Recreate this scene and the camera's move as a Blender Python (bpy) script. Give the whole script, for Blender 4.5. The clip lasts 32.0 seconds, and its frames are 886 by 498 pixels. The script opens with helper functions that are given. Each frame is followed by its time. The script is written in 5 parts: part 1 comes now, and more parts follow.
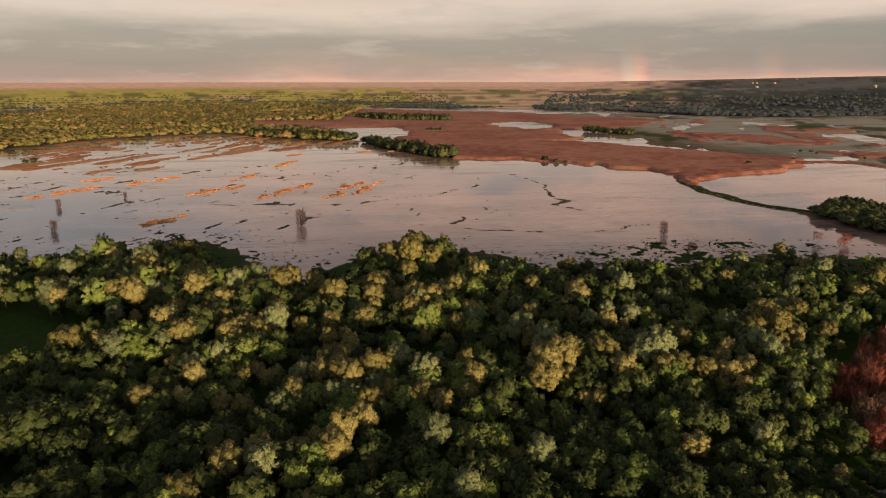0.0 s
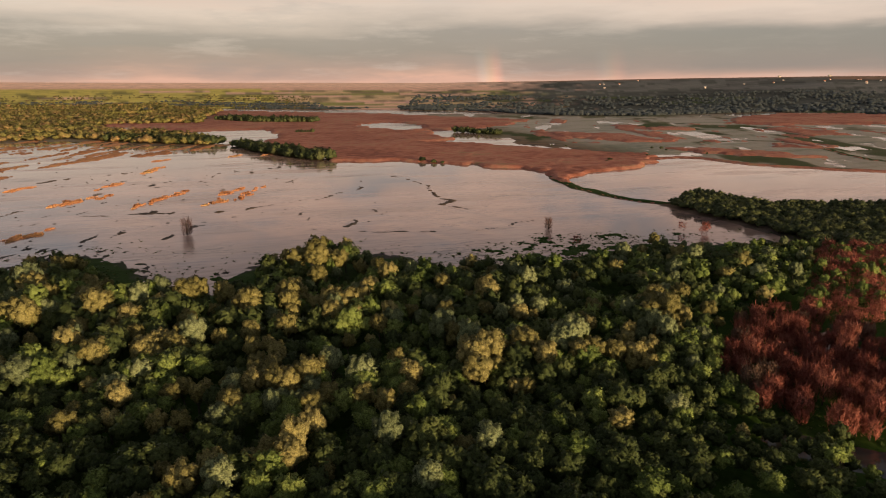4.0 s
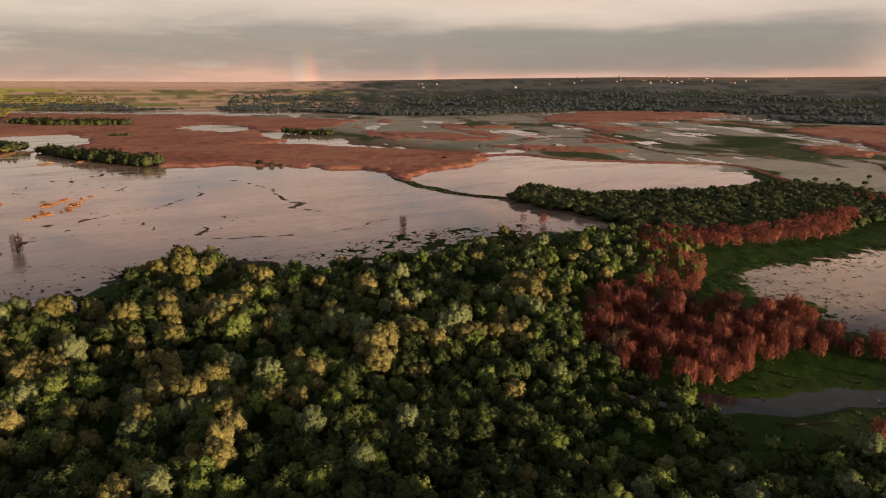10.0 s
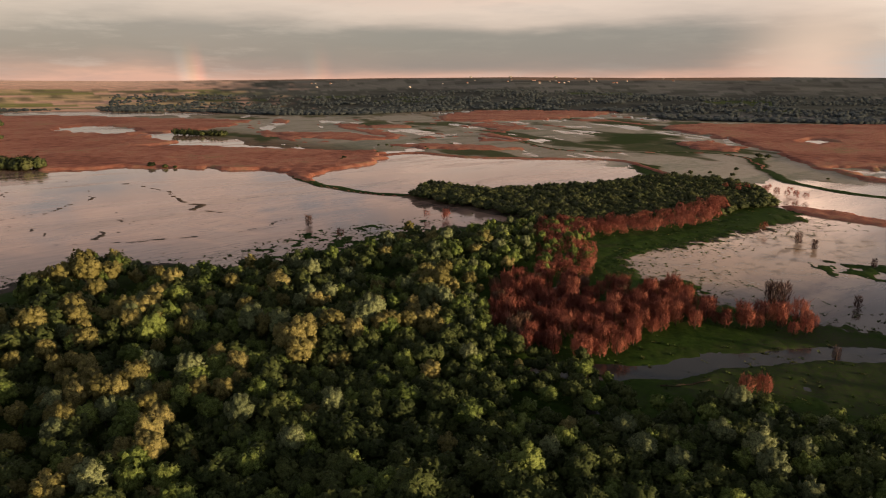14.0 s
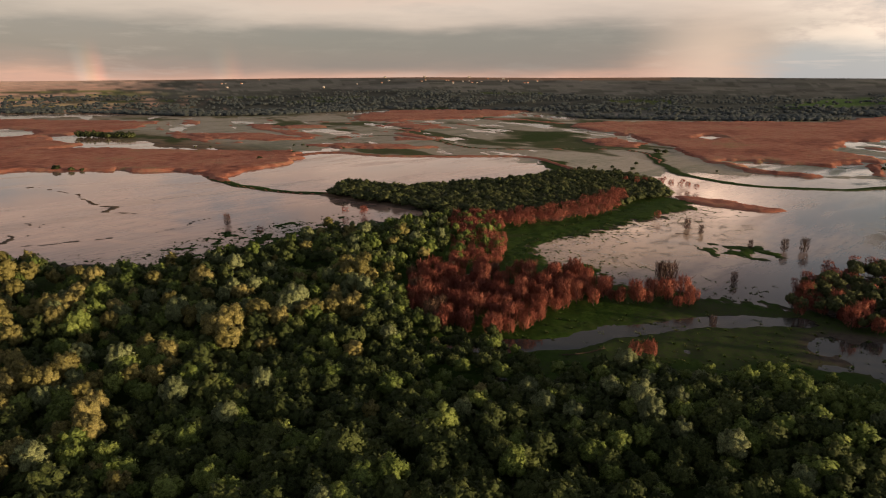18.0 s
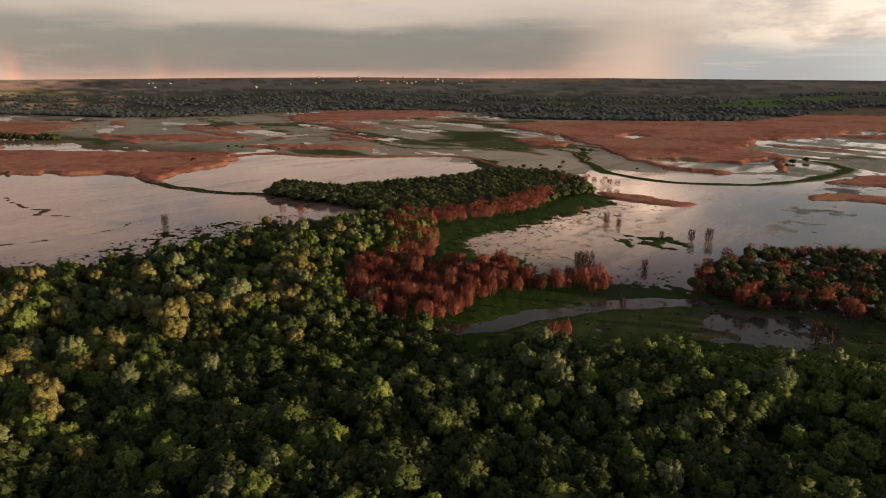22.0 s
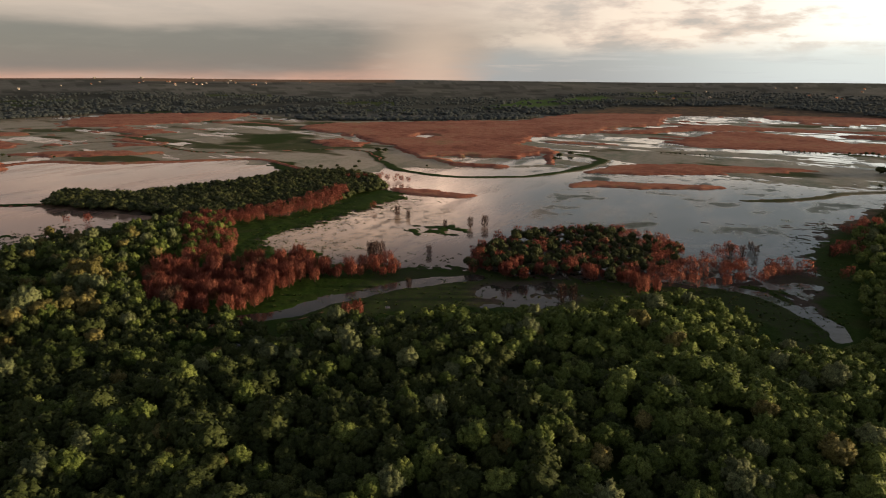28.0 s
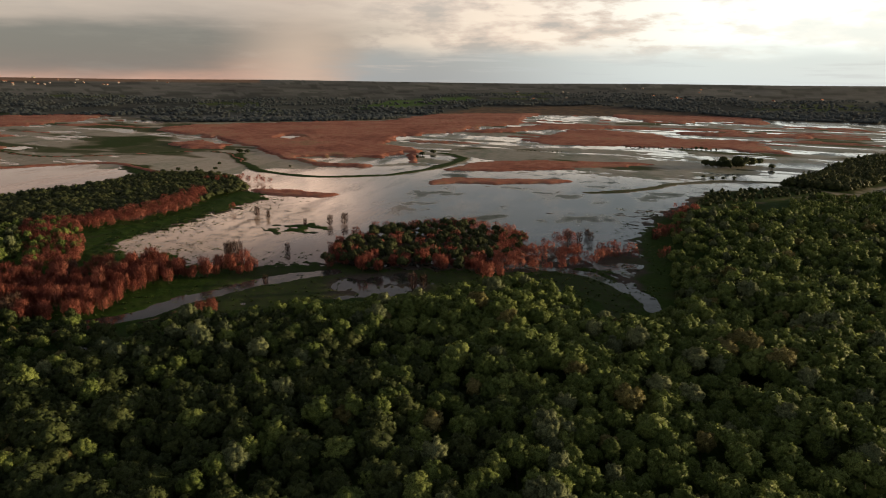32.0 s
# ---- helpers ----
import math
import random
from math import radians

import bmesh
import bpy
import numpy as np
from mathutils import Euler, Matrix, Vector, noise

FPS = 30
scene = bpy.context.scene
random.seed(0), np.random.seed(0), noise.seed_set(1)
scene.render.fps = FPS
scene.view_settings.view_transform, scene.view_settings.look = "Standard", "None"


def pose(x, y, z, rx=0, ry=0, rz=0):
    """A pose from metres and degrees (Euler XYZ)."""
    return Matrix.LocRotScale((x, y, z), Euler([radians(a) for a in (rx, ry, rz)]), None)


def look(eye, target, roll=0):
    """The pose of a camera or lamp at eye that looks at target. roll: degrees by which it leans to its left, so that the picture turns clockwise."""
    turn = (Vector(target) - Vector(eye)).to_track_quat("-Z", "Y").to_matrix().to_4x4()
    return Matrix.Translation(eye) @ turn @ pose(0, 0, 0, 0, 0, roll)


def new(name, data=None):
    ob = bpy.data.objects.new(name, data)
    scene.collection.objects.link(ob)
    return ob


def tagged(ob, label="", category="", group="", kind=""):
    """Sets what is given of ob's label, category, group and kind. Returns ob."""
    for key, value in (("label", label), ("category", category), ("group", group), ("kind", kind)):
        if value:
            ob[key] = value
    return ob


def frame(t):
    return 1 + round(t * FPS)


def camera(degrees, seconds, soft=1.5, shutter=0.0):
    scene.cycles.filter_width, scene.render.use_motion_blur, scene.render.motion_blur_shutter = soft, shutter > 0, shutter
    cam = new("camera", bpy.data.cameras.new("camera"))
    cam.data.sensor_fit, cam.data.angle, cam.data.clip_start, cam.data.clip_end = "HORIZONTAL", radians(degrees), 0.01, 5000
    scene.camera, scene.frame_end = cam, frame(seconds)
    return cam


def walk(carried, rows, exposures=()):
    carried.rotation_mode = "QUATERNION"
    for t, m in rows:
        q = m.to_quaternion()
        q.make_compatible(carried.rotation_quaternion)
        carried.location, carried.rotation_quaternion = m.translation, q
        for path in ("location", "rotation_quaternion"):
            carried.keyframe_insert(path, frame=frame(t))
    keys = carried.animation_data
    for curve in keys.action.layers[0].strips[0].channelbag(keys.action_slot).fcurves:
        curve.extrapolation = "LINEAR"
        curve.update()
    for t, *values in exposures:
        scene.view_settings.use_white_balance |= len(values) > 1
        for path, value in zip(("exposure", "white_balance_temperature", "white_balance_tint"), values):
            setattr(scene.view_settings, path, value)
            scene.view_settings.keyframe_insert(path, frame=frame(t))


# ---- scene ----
cam = camera(65.6, 32.0, soft=1.0)
# seconds, eye x y z in metres, yaw, pitch, roll in degrees
PATH = [
    (0, 50.74, 22.54, 74.79, -4.50, -13.65, -0.54),
    (1, 46.91, 21.83, 75.26, -7.48, -13.66, -0.50),
    (2, 43.08, 21.10, 75.74, -10.38, -13.68, -0.47),
    (3, 39.25, 20.37, 76.22, -13.20, -13.69, -0.44),
    (4, 35.44, 19.61, 76.72, -15.85, -13.71, -0.42),
    (5, 31.64, 18.82, 77.22, -18.38, -13.73, -0.41),
    (6, 27.94, 18.02, 77.73, -20.89, -13.75, -0.40),
    (7, 24.41, 17.22, 78.24, -23.43, -13.77, -0.38),
    (8, 21.13, 16.44, 78.74, -25.87, -13.80, -0.34),
    (9, 18.17, 15.68, 79.21, -28.35, -13.83, -0.28),
    (10, 15.46, 14.80, 79.63, -30.63, -13.86, -0.20),
    (11, 12.97, 13.66, 79.95, -32.86, -13.88, -0.13),
    (12, 10.61, 12.10, 80.13, -35.06, -13.90, -0.08),
    (13, 8.32, 10.02, 80.16, -37.15, -13.91, -0.05),
    (14, 6.04, 7.50, 80.08, -39.26, -13.91, -0.04),
    (15, 3.72, 4.64, 79.99, -41.26, -13.90, -0.05),
    (16, 1.28, 1.57, 79.95, -43.20, -13.90, -0.05),
    (17, -1.32, -1.59, 80.05, -44.93, -13.91, -0.05),
    (18, -4.11, -4.81, 80.32, -46.18, -13.92, -0.04),
    (19, -7.05, -8.08, 80.71, -47.44, -13.94, -0.01),
    (20, -10.10, -11.45, 81.21, -48.70, -13.94, 0.03),
    (21, -13.23, -14.90, 81.76, -50.00, -13.94, 0.08),
    (21.5, -14.83, -16.64, 82.05, -50.72, -13.93, 0.11),
    (22, -16.44, -18.38, 82.34, -51.48, -13.92, 0.13),
    (22.5, -18.07, -20.10, 82.62, -52.66, -13.91, 0.16),
    (23, -19.71, -21.80, 82.88, -54.05, -13.90, 0.19),
    (23.5, -21.37, -23.48, 83.13, -55.49, -13.89, 0.21),
    (24, -23.03, -25.11, 83.36, -56.92, -13.88, 0.22),
    (25, -26.39, -28.24, 83.72, -59.67, -13.85, 0.24),
    (26, -29.73, -31.27, 84.00, -62.41, -13.83, 0.25),
    (27, -32.98, -34.28, 84.20, -65.12, -13.80, 0.26),
    (28, -36.07, -37.38, 84.36, -67.80, -13.78, 0.27),
    (29, -38.96, -40.63, 84.49, -70.43, -13.76, 0.30),
    (30, -41.68, -44.01, 84.62, -73.08, -13.73, 0.35),
    (31, -44.29, -47.48, 84.73, -75.71, -13.71, 0.40),
    (32, -46.84, -50.99, 84.83, -78.37, -13.69, 0.46),
]


def aim(x, y, z, yaw, pitch, roll):
    a, b = radians(yaw), radians(pitch)
    ahead = Vector((-math.sin(a) * math.cos(b), math.cos(a) * math.cos(b), math.sin(b)))
    return look((x, y, z), Vector((x, y, z)) + 10 * ahead, roll)


walk(cam, [(t, aim(*row)) for t, *row in PATH], [(0, 0.0, 6650, 13), (11, 0.0, 6650, 13), (20, -0.12, 6560, 11), (28, -0.30, 6450, 9), (32, -0.35, 6400, 8)])

# ---------------------------------------------------------------- sky and sun
SUN_BEARING, SUN_HEIGHT = 158.0, 5.0
sun_way = Vector((math.sin(radians(SUN_BEARING)), math.cos(radians(SUN_BEARING)), 0))


class Nodes:
    """Short hand for building node trees."""

    def __init__(self, tree):
        self.tree = tree
        tree.nodes.clear()

    def add(self, kind, inputs=None, op=None, layer=None, soft=None, blend=None):
        n = self.tree.nodes.new(kind)
        if op:
            n.operation = op
        if layer:
            n.attribute_name = layer
        if soft:
            n.interpolation_type = soft
        if blend:
            n.data_type, n.blend_type = "RGBA", blend
        for key, value in (inputs or {}).items():
            if isinstance(value, bpy.types.NodeSocket):
                self.tree.links.new(value, n.inputs[key])
            else:
                n.inputs[key].default_value = value
        return n

    def math(self, op, a, b=0.0, c=0.0):
        return self.add("ShaderNodeMath", {0: a, 1: b, 2: c}, op=op).outputs[0]

    def vec(self, op, a, b=(0, 0, 0)):
        n = self.add("ShaderNodeVectorMath", {0: a, 1: b}, op=op)
        return n.outputs["Value"] if op in ("DOT_PRODUCT", "LENGTH") else n.outputs[0]

    def ramp(self, fac, stops, smooth=False):
        n = self.add("ShaderNodeValToRGB", {0: fac})
        e = n.color_ramp.elements
        n.color_ramp.interpolation = "EASE" if smooth else "LINEAR"
        while len(e) < len(stops):
            e.new(0.5)
        for el, (at, col) in zip(e, stops):
            el.position = at
            el.color = (*col, 1) if len(col) == 3 else col
        return n.outputs[0]

    def step(self, v, lo, hi):
        return self.add("ShaderNodeMapRange", {0: v, 1: lo, 2: hi, 3: 0.0, 4: 1.0}, soft="SMOOTHSTEP").outputs[0]

    def mix(self, fac, a, b, blend="MIX"):
        n = self.add("ShaderNodeMix", {0: fac, 6: a, 7: b}, blend=blend)
        return n.outputs[2]

    def noise(self, vector, scale, detail=4.0, rough=0.55, out=0):
        return self.add("ShaderNodeTexNoise", {"Vector": vector, "Scale": scale, "Detail": detail, "Roughness": rough}).outputs[out]


world = bpy.data.worlds.new("evening_sky")
scene.world = world
world.use_nodes = True
W = Nodes(world.node_tree)
way = W.add("ShaderNodeTexCoord").outputs["Generated"]
sep = W.add("ShaderNodeSeparateXYZ", {0: way})
up = W.math("MAXIMUM", sep.outputs[2], 0.0)
flat = W.vec("NORMALIZE", W.vec("MULTIPLY", way, (1, 1, 0)))
to_sun = W.vec("DOT_PRODUCT", flat, tuple(sun_way))                       # 1 towards the sun, -1 away from it
glow = W.step(to_sun, -0.12, 0.75)
# long flat cloud bands: the height above the horizon is stretched
bands = W.noise(W.vec("MULTIPLY", way, (1.6, 1.6, 10.0)), 1.9, 5.0, 0.55)
wisps = W.noise(W.vec("MULTIPLY", way, (2.4, 2.4, 15.0)), 3.1, 6.0, 0.62)
shift = W.math("MULTIPLY", W.math("SUBTRACT", bands, 0.5), 0.075)
lift = W.math("MULTIPLY", W.math("ADD", up, shift), 2.5)
# from the horizon up to 23 degrees; overhead the overcast is heavy and dark
away_col = W.ramp(lift, [
    (0.0, (0.70, 0.42, 0.325)), (0.02, (0.52, 0.345, 0.285)), (0.046, (0.37, 0.28, 0.255)), (0.10, (0.265, 0.236, 0.23)), (0.15, (0.285, 0.25, 0.242)),
    (0.24, (0.63, 0.51, 0.435)), (0.33, (0.72, 0.48, 0.385)), (0.50, (0.74, 0.475, 0.375)), (0.68, (0.30, 0.24, 0.235)), (0.86, (0.13, 0.125, 0.13)), (1.0, (0.125, 0.125, 0.133))])
near_col = W.ramp(lift, [
    (0.0, (0.54, 0.54, 0.51)), (0.06, (0.43, 0.45, 0.46)), (0.11, (0.62, 0.54, 0.475)), (0.18, (1.0, 0.81, 0.64)),
    (0.28, (1.18, 1.0, 0.81)), (0.36, (0.56, 0.57, 0.58)), (0.48, (0.36, 0.39, 0.43)), (0.64, (0.21, 0.23, 0.26)), (0.86, (0.17, 0.175, 0.19)), (1.0, (0.14, 0.145, 0.155))])
cloud = W.mix(glow, away_col, near_col)
cloud = W.mix(W.math("MULTIPLY", W.step(wisps, 0.5, 0.72), 0.30), cloud, W.mix(glow, (0.66, 0.56, 0.49, 1), (1.2, 1.0, 0.80, 1)))
cloud = W.mix(W.math("MULTIPLY", W.step(wisps, 0.48, 0.28), 0.25), cloud, (0.28, 0.27, 0.275, 1))
# heaped clouds with bright gaps on the sun's side
heaps = W.noise(W.vec("MULTIPLY", way, (2.0, 2.0, 11.0)), 2.0, 6.0, 0.56)
cloud = W.mix(W.math("MULTIPLY", W.math("MULTIPLY", W.step(heaps, 0.50, 0.64), glow), 0.55), cloud, (0.56, 0.49, 0.46, 1))
cloud = W.mix(W.math("MULTIPLY", W.math("MULTIPLY", W.step(heaps, 0.50, 0.36), W.math("MULTIPLY", glow, W.step(up, 0.17, 0.12))), 0.8), cloud, (1.20, 1.02, 0.82, 1))
# grey and bright patches higher up, mirrored by the open water
patches = W.noise(W.vec("MULTIPLY", way, (2.6, 2.6, 6.0)), 2.0, 5.0, 0.55)
aloft = W.step(up, 0.09, 0.15)
cloud = W.mix(W.math("MULTIPLY", W.math("MULTIPLY", W.step(patches, 0.50, 0.36), W.math("MULTIPLY", aloft, W.step(up, 0.29, 0.20))), 0.75), cloud, (0.33, 0.335, 0.365, 1))
cloud = W.mix(W.math("MULTIPLY", W.math("MULTIPLY", W.step(patches, 0.54, 0.68), W.math("MULTIPLY", aloft, W.step(up, 0.34, 0.22))), 0.5), cloud, (0.98, 0.72, 0.56, 1))
# a cool grey veil aloft in the north-west
veil = W.step(W.vec("DOT_PRODUCT", flat, (math.sin(radians(-62)), math.cos(radians(-62)), 0)), math.cos(radians(62)), math.cos(radians(34)))
cloud = W.mix(W.math("MULTIPLY", W.math("MULTIPLY", veil, W.step(up, 0.10, 0.16)), W.math("MULTIPLY", W.step(up, 0.40, 0.22), 0.75)), cloud, (0.40, 0.425, 0.46, 1))
# a darker bank of cloud over the ridge, with a ragged upper edge
edge = W.vec("DOT_PRODUCT", flat, (math.cos(radians(69)), -math.sin(radians(69)), 0))     # 0 where the rain ends
ragged = W.math("ADD", up, W.math("MULTIPLY", W.math("SUBTRACT", bands, 0.5), 0.05))
blurred = W.math("ADD", edge, W.math("MULTIPLY", W.math("SUBTRACT", wisps, 0.5), 0.10))
bank = W.math("MULTIPLY", W.math("MULTIPLY", W.step(edge, -0.78, -0.50), W.step(edge, -0.06, -0.20)), W.math("MULTIPLY", W.step(ragged, 0.078, 0.058), W.step(up, 0.0, 0.018)))
cloud = W.mix(W.math("MULTIPLY", bank, 0.75), cloud, (0.232, 0.225, 0.220, 1))
paler = W.math("MULTIPLY", W.math("MULTIPLY", W.step(ragged, 0.060, 0.085), W.step(up, 0.14, 0.10)), W.step(edge, -0.85, -0.35))
cloud = W.mix(W.math("MULTIPLY", paler, 0.3), cloud, (0.88, 0.71, 0.60, 1))
# the open evening sky beyond the rain: bright haze, heaped clouds, a low blue-grey bank
beyond = W.mix(W.step(up, 0.025, 0.07), W.step(blurred, -0.035, 0.075), W.step(blurred, -0.08, 0.28))
beyond = W.math("MULTIPLY", beyond, W.step(up, 0.15, 0.11))
open_sky = W.mix(W.step(edge, 0.22, 0.60), (1.22, 1.00, 0.82, 1), (1.38, 1.42, 1.34, 1))
puffs = W.noise(W.vec("MULTIPLY", way, (2.2, 2.2, 8.5)), 3.4, 7.0, 0.60)
heap = W.math("MULTIPLY", W.step(puffs, 0.43, 0.53), W.math("SUBTRACT", 1.0, W.math("MULTIPLY", W.step(edge, 0.36, 0.58), 0.6)))
open_sky = W.mix(W.math("MULTIPLY", heap, 0.85), open_sky, W.mix(W.step(puffs, 0.50, 0.62), (0.88, 0.70, 0.60, 1), (0.52, 0.465, 0.445, 1)))
streaks = W.noise(W.vec("MULTIPLY", way, (1.6, 1.6, 30.0)), 2.6, 5.0, 0.6)
low_bank = W.mix(W.step(edge, 0.12, 0.50), (0.46, 0.47, 0.475, 1), (0.86, 0.93, 0.92, 1))
low_bank = W.mix(W.math("MULTIPLY", W.step(streaks, 0.52, 0.64), 0.45), low_bank, W.mix(W.step(edge, 0.05, 0.3), (0.80, 0.66, 0.58, 1), (0.66, 0.70, 0.72, 1)))
open_sky = W.mix(W.step(ragged, 0.060, 0.030), open_sky, low_bank)
cloud = W.mix(beyond, cloud, open_sky)
# a lit shaft of rain
shaft = W.math("MULTIPLY", W.step(edge, -0.16, -0.03), W.step(blurred, 0.075, -0.035))
foot_lit = W.math("MULTIPLY", shaft, W.step(up, 0.13, 0.03))
cloud = W.mix(W.math("MULTIPLY", foot_lit, 0.75), cloud, (0.80, 0.60, 0.48, 1))
wide_shaft = W.math("MULTIPLY", W.step(edge, -0.36, -0.12), W.step(blurred, 0.12, 0.03))
head_lit = W.math("MULTIPLY", W.mix(W.step(up, 0.12, 0.16), shaft, wide_shaft), W.math("MULTIPLY", W.step(up, 0.105, 0.15), W.step(up, 0.25, 0.17)))
head_lit = W.math("MULTIPLY", head_lit, W.step(to_sun, -0.6, -0.3))
head_lit = W.math("MULTIPLY", head_lit, W.math("ADD", 0.45, W.math("MULTIPLY", W.step(patches, 0.40, 0.58), 0.55)))
cloud = W.mix(W.math("MULTIPLY", head_lit, 0.85), cloud, (2.85, 1.96, 1.42, 1))
# cool grey cloud aloft beyond the shaft
cool = W.math("MULTIPLY", W.step(edge, -0.03, 0.11), W.math("MULTIPLY", W.step(up, 0.115, 0.16), W.step(up, 0.31, 0.22)))
cloud = W.mix(W.math("MULTIPLY", cool, 0.8), cloud, (0.30, 0.335, 0.365, 1))
# the foot of a faint rainbow and of its second bow, opposite the sun
anti = W.vec("DOT_PRODUCT", way, tuple(-(sun_way + Vector((0, 0, math.tan(radians(4.0))))).normalized()))
low = W.step(up, 0.055, 0.0)
side = W.step(W.vec("DOT_PRODUCT", flat, (math.sin(radians(24)), math.cos(radians(24)), 0)), 0.90, 0.985)
for angle, wide, power in ((42.0, 0.7, 0.20), (51.5, 0.9, 0.07)):
    for off, col in ((0.55, (1.0, 0.25, 0.12, 1)), (0.0, (0.75, 0.45, 0.15, 1)), (-0.6, (0.35, 0.45, 0.40, 1))):
        c = math.cos(radians(angle + off))
        ring = W.step(W.math("ABSOLUTE", W.math("SUBTRACT", anti, c)), math.sin(radians(angle)) * radians(wide), 0.0)
        f = W.math("MULTIPLY", W.math("MULTIPLY", ring, W.math("MULTIPLY", low, side)), power)
        cloud = W.mix(f, cloud, col, "ADD")
sky = W.add("ShaderNodeTexSky")
sky.sky_type, sky.sun_disc = "NISHITA", False
sky.sun_elevation, sky.sun_rotation = radians(SUN_HEIGHT), radians(SUN_BEARING)
tint = W.mix(1.0, sky.outputs[0], (0.03, 0.03, 0.03, 1), "MULTIPLY")
high = W.mix(1.0, cloud, tint, "ADD")
back = W.add("ShaderNodeBackground", {0: high, 1: 1.0})
W.add("ShaderNodeOutputWorld", {0: back.outputs[0]})

sun_data = bpy.data.lights.new("sun", "SUN")
sun_data.energy, sun_data.angle, sun_data.color = 7.0, radians(2.0), (1.0, 0.74, 0.42)
sun = new("sun", sun_data)
sun.matrix_world = look(sun_way * 300 + Vector((0, 0, 300 * math.tan(radians(SUN_HEIGHT)))), (0, 0, 0))


# ---------------------------------------------------------------- materials
def material(name):
    m = bpy.data.materials.new(name)
    m.use_nodes = True
    return m, Nodes(m.node_tree)


def finish(N, color, rough=0.9, bump=None, strength=0.4, dist=0.2, spec=0.3, extra=None):
    ins = {"Base Color": color, "Roughness": rough, "Specular IOR Level": spec}
    if bump is not None:
        ins["Normal"] = N.add("ShaderNodeBump", {"Height": bump, "Strength": strength, "Distance": dist}).outputs[0]
    ins.update(extra or {})
    b = N.add("ShaderNodeBsdfPrincipled", ins)
    N.add("ShaderNodeOutputMaterial", {0: b.outputs[0]})
    return b


def leaf_material(name, dark, mid, light, through_leaf=0.15, grain=3.0, crisp=1.0):
    """Foliage: leaves differ from one another and from tree to tree, and let some light through."""
    m, N = material(name)
    geo = N.add("ShaderNodeNewGeometry")
    info = N.add("ShaderNodeObjectInfo")
    tone = N.add("ShaderNodeAttribute", layer="tone")
    tree = N.math("FRACT", N.math("ADD", tone.outputs["Fac"], info.outputs["Random"]))
    leaf = geo.outputs["Random Per Island"]
    patch = N.noise(geo.outputs["Position"], 0.35, 2.0)
    f = N.math("ADD", N.math("MULTIPLY", tree, 0.6), N.math("ADD", N.math("MULTIPLY", leaf, 0.26), N.math("MULTIPLY", patch, 0.3)))
    col = N.ramp(f, [(0.15, dark), (0.55, mid), (0.98, light)])
    # sprays of leaves, with the shade in the gaps between them put into the colour
    spray = N.noise(geo.outputs["Position"], grain, 4.0, 0.7)
    col = N.mix(1.0, col, N.ramp(spray, [(0.36, (1 - 0.6 * crisp,) * 3), (0.49, (1.0, 1.0, 1.0)), (0.64, (1 + 0.6 * crisp,) * 3)]), "MULTIPLY")
    relief = N.add("ShaderNodeBump", {"Height": spray, "Strength": 0.8 * crisp, "Distance": 1.0 / grain}).outputs[0]
    d = N.add("ShaderNodeBsdfPrincipled", {"Base Color": col, "Roughness": 0.65, "Specular IOR Level": 0.2, "Normal": relief})
    t = N.add("ShaderNodeBsdfTranslucent", {"Color": col})
    mixed = N.add("ShaderNodeMixShader", {0: through_leaf, 1: d.outputs[0], 2: t.outputs[0]})
    N.add("ShaderNodeOutputMaterial", {0: mixed.outputs[0]})
    return m


# poplar leaves carry the yellow of the low sun in their colour
M_YELLOW = leaf_material("sunlit_poplar_leaves", (0.100, 0.091, 0.030), (0.190, 0.168, 0.056), (0.30, 0.255, 0.100))
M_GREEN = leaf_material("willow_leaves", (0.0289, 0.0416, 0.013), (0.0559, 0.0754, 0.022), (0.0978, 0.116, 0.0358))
M_SILVER = leaf_material("silver_poplar_leaves", (0.0905, 0.1093, 0.0531), (0.1473, 0.1739, 0.0821), (0.2113, 0.2335, 0.1111))
M_RED = leaf_material("budding_twigs", (0.1875, 0.0596, 0.0454), (0.3187, 0.0972, 0.0745), (0.425, 0.1604, 0.1164), 0.3)
M_PALE = leaf_material("pale_twigs", (0.13, 0.075, 0.055), (0.20, 0.115, 0.08), (0.27, 0.17, 0.12), 0.1)
# grey-blue haze of distance is mixed into this leaf colour
M_DARK = leaf_material("hazy_far_foliage", (0.0688, 0.0817, 0.0825), (0.0897, 0.1036, 0.1018), (0.1136, 0.1256, 0.1211), 0.05, 0.25, 0.3)
M_WEST = leaf_material("mixed_spring_foliage", (0.119, 0.1087, 0.0351), (0.217, 0.1958, 0.0621), (0.35, 0.2175, 0.1013), 0.3, 0.5)
M_TUSSOCK = leaf_material("tussock_grass", (0.028, 0.0476, 0.01), (0.056, 0.0935, 0.018), (0.15, 0.1445, 0.05))
M_DUSK = leaf_material("dusky_leaves", (0.0299, 0.0414, 0.0161), (0.0575, 0.0713, 0.0253), (0.0943, 0.1012, 0.0391))
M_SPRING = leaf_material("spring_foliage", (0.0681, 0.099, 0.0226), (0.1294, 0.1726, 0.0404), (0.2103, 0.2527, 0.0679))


def bark_material(name, a, b):
    m, N = material(name)
    p = N.add("ShaderNodeTexCoord").outputs["Object"]
    n = N.noise(N.vec("MULTIPLY", p, (6, 6, 1.2)), 2.0, 4.0)
    finish(N, N.ramp(n, [(0.3, a), (0.7, b)]), 0.9, n, 0.6, 0.05)
    return m


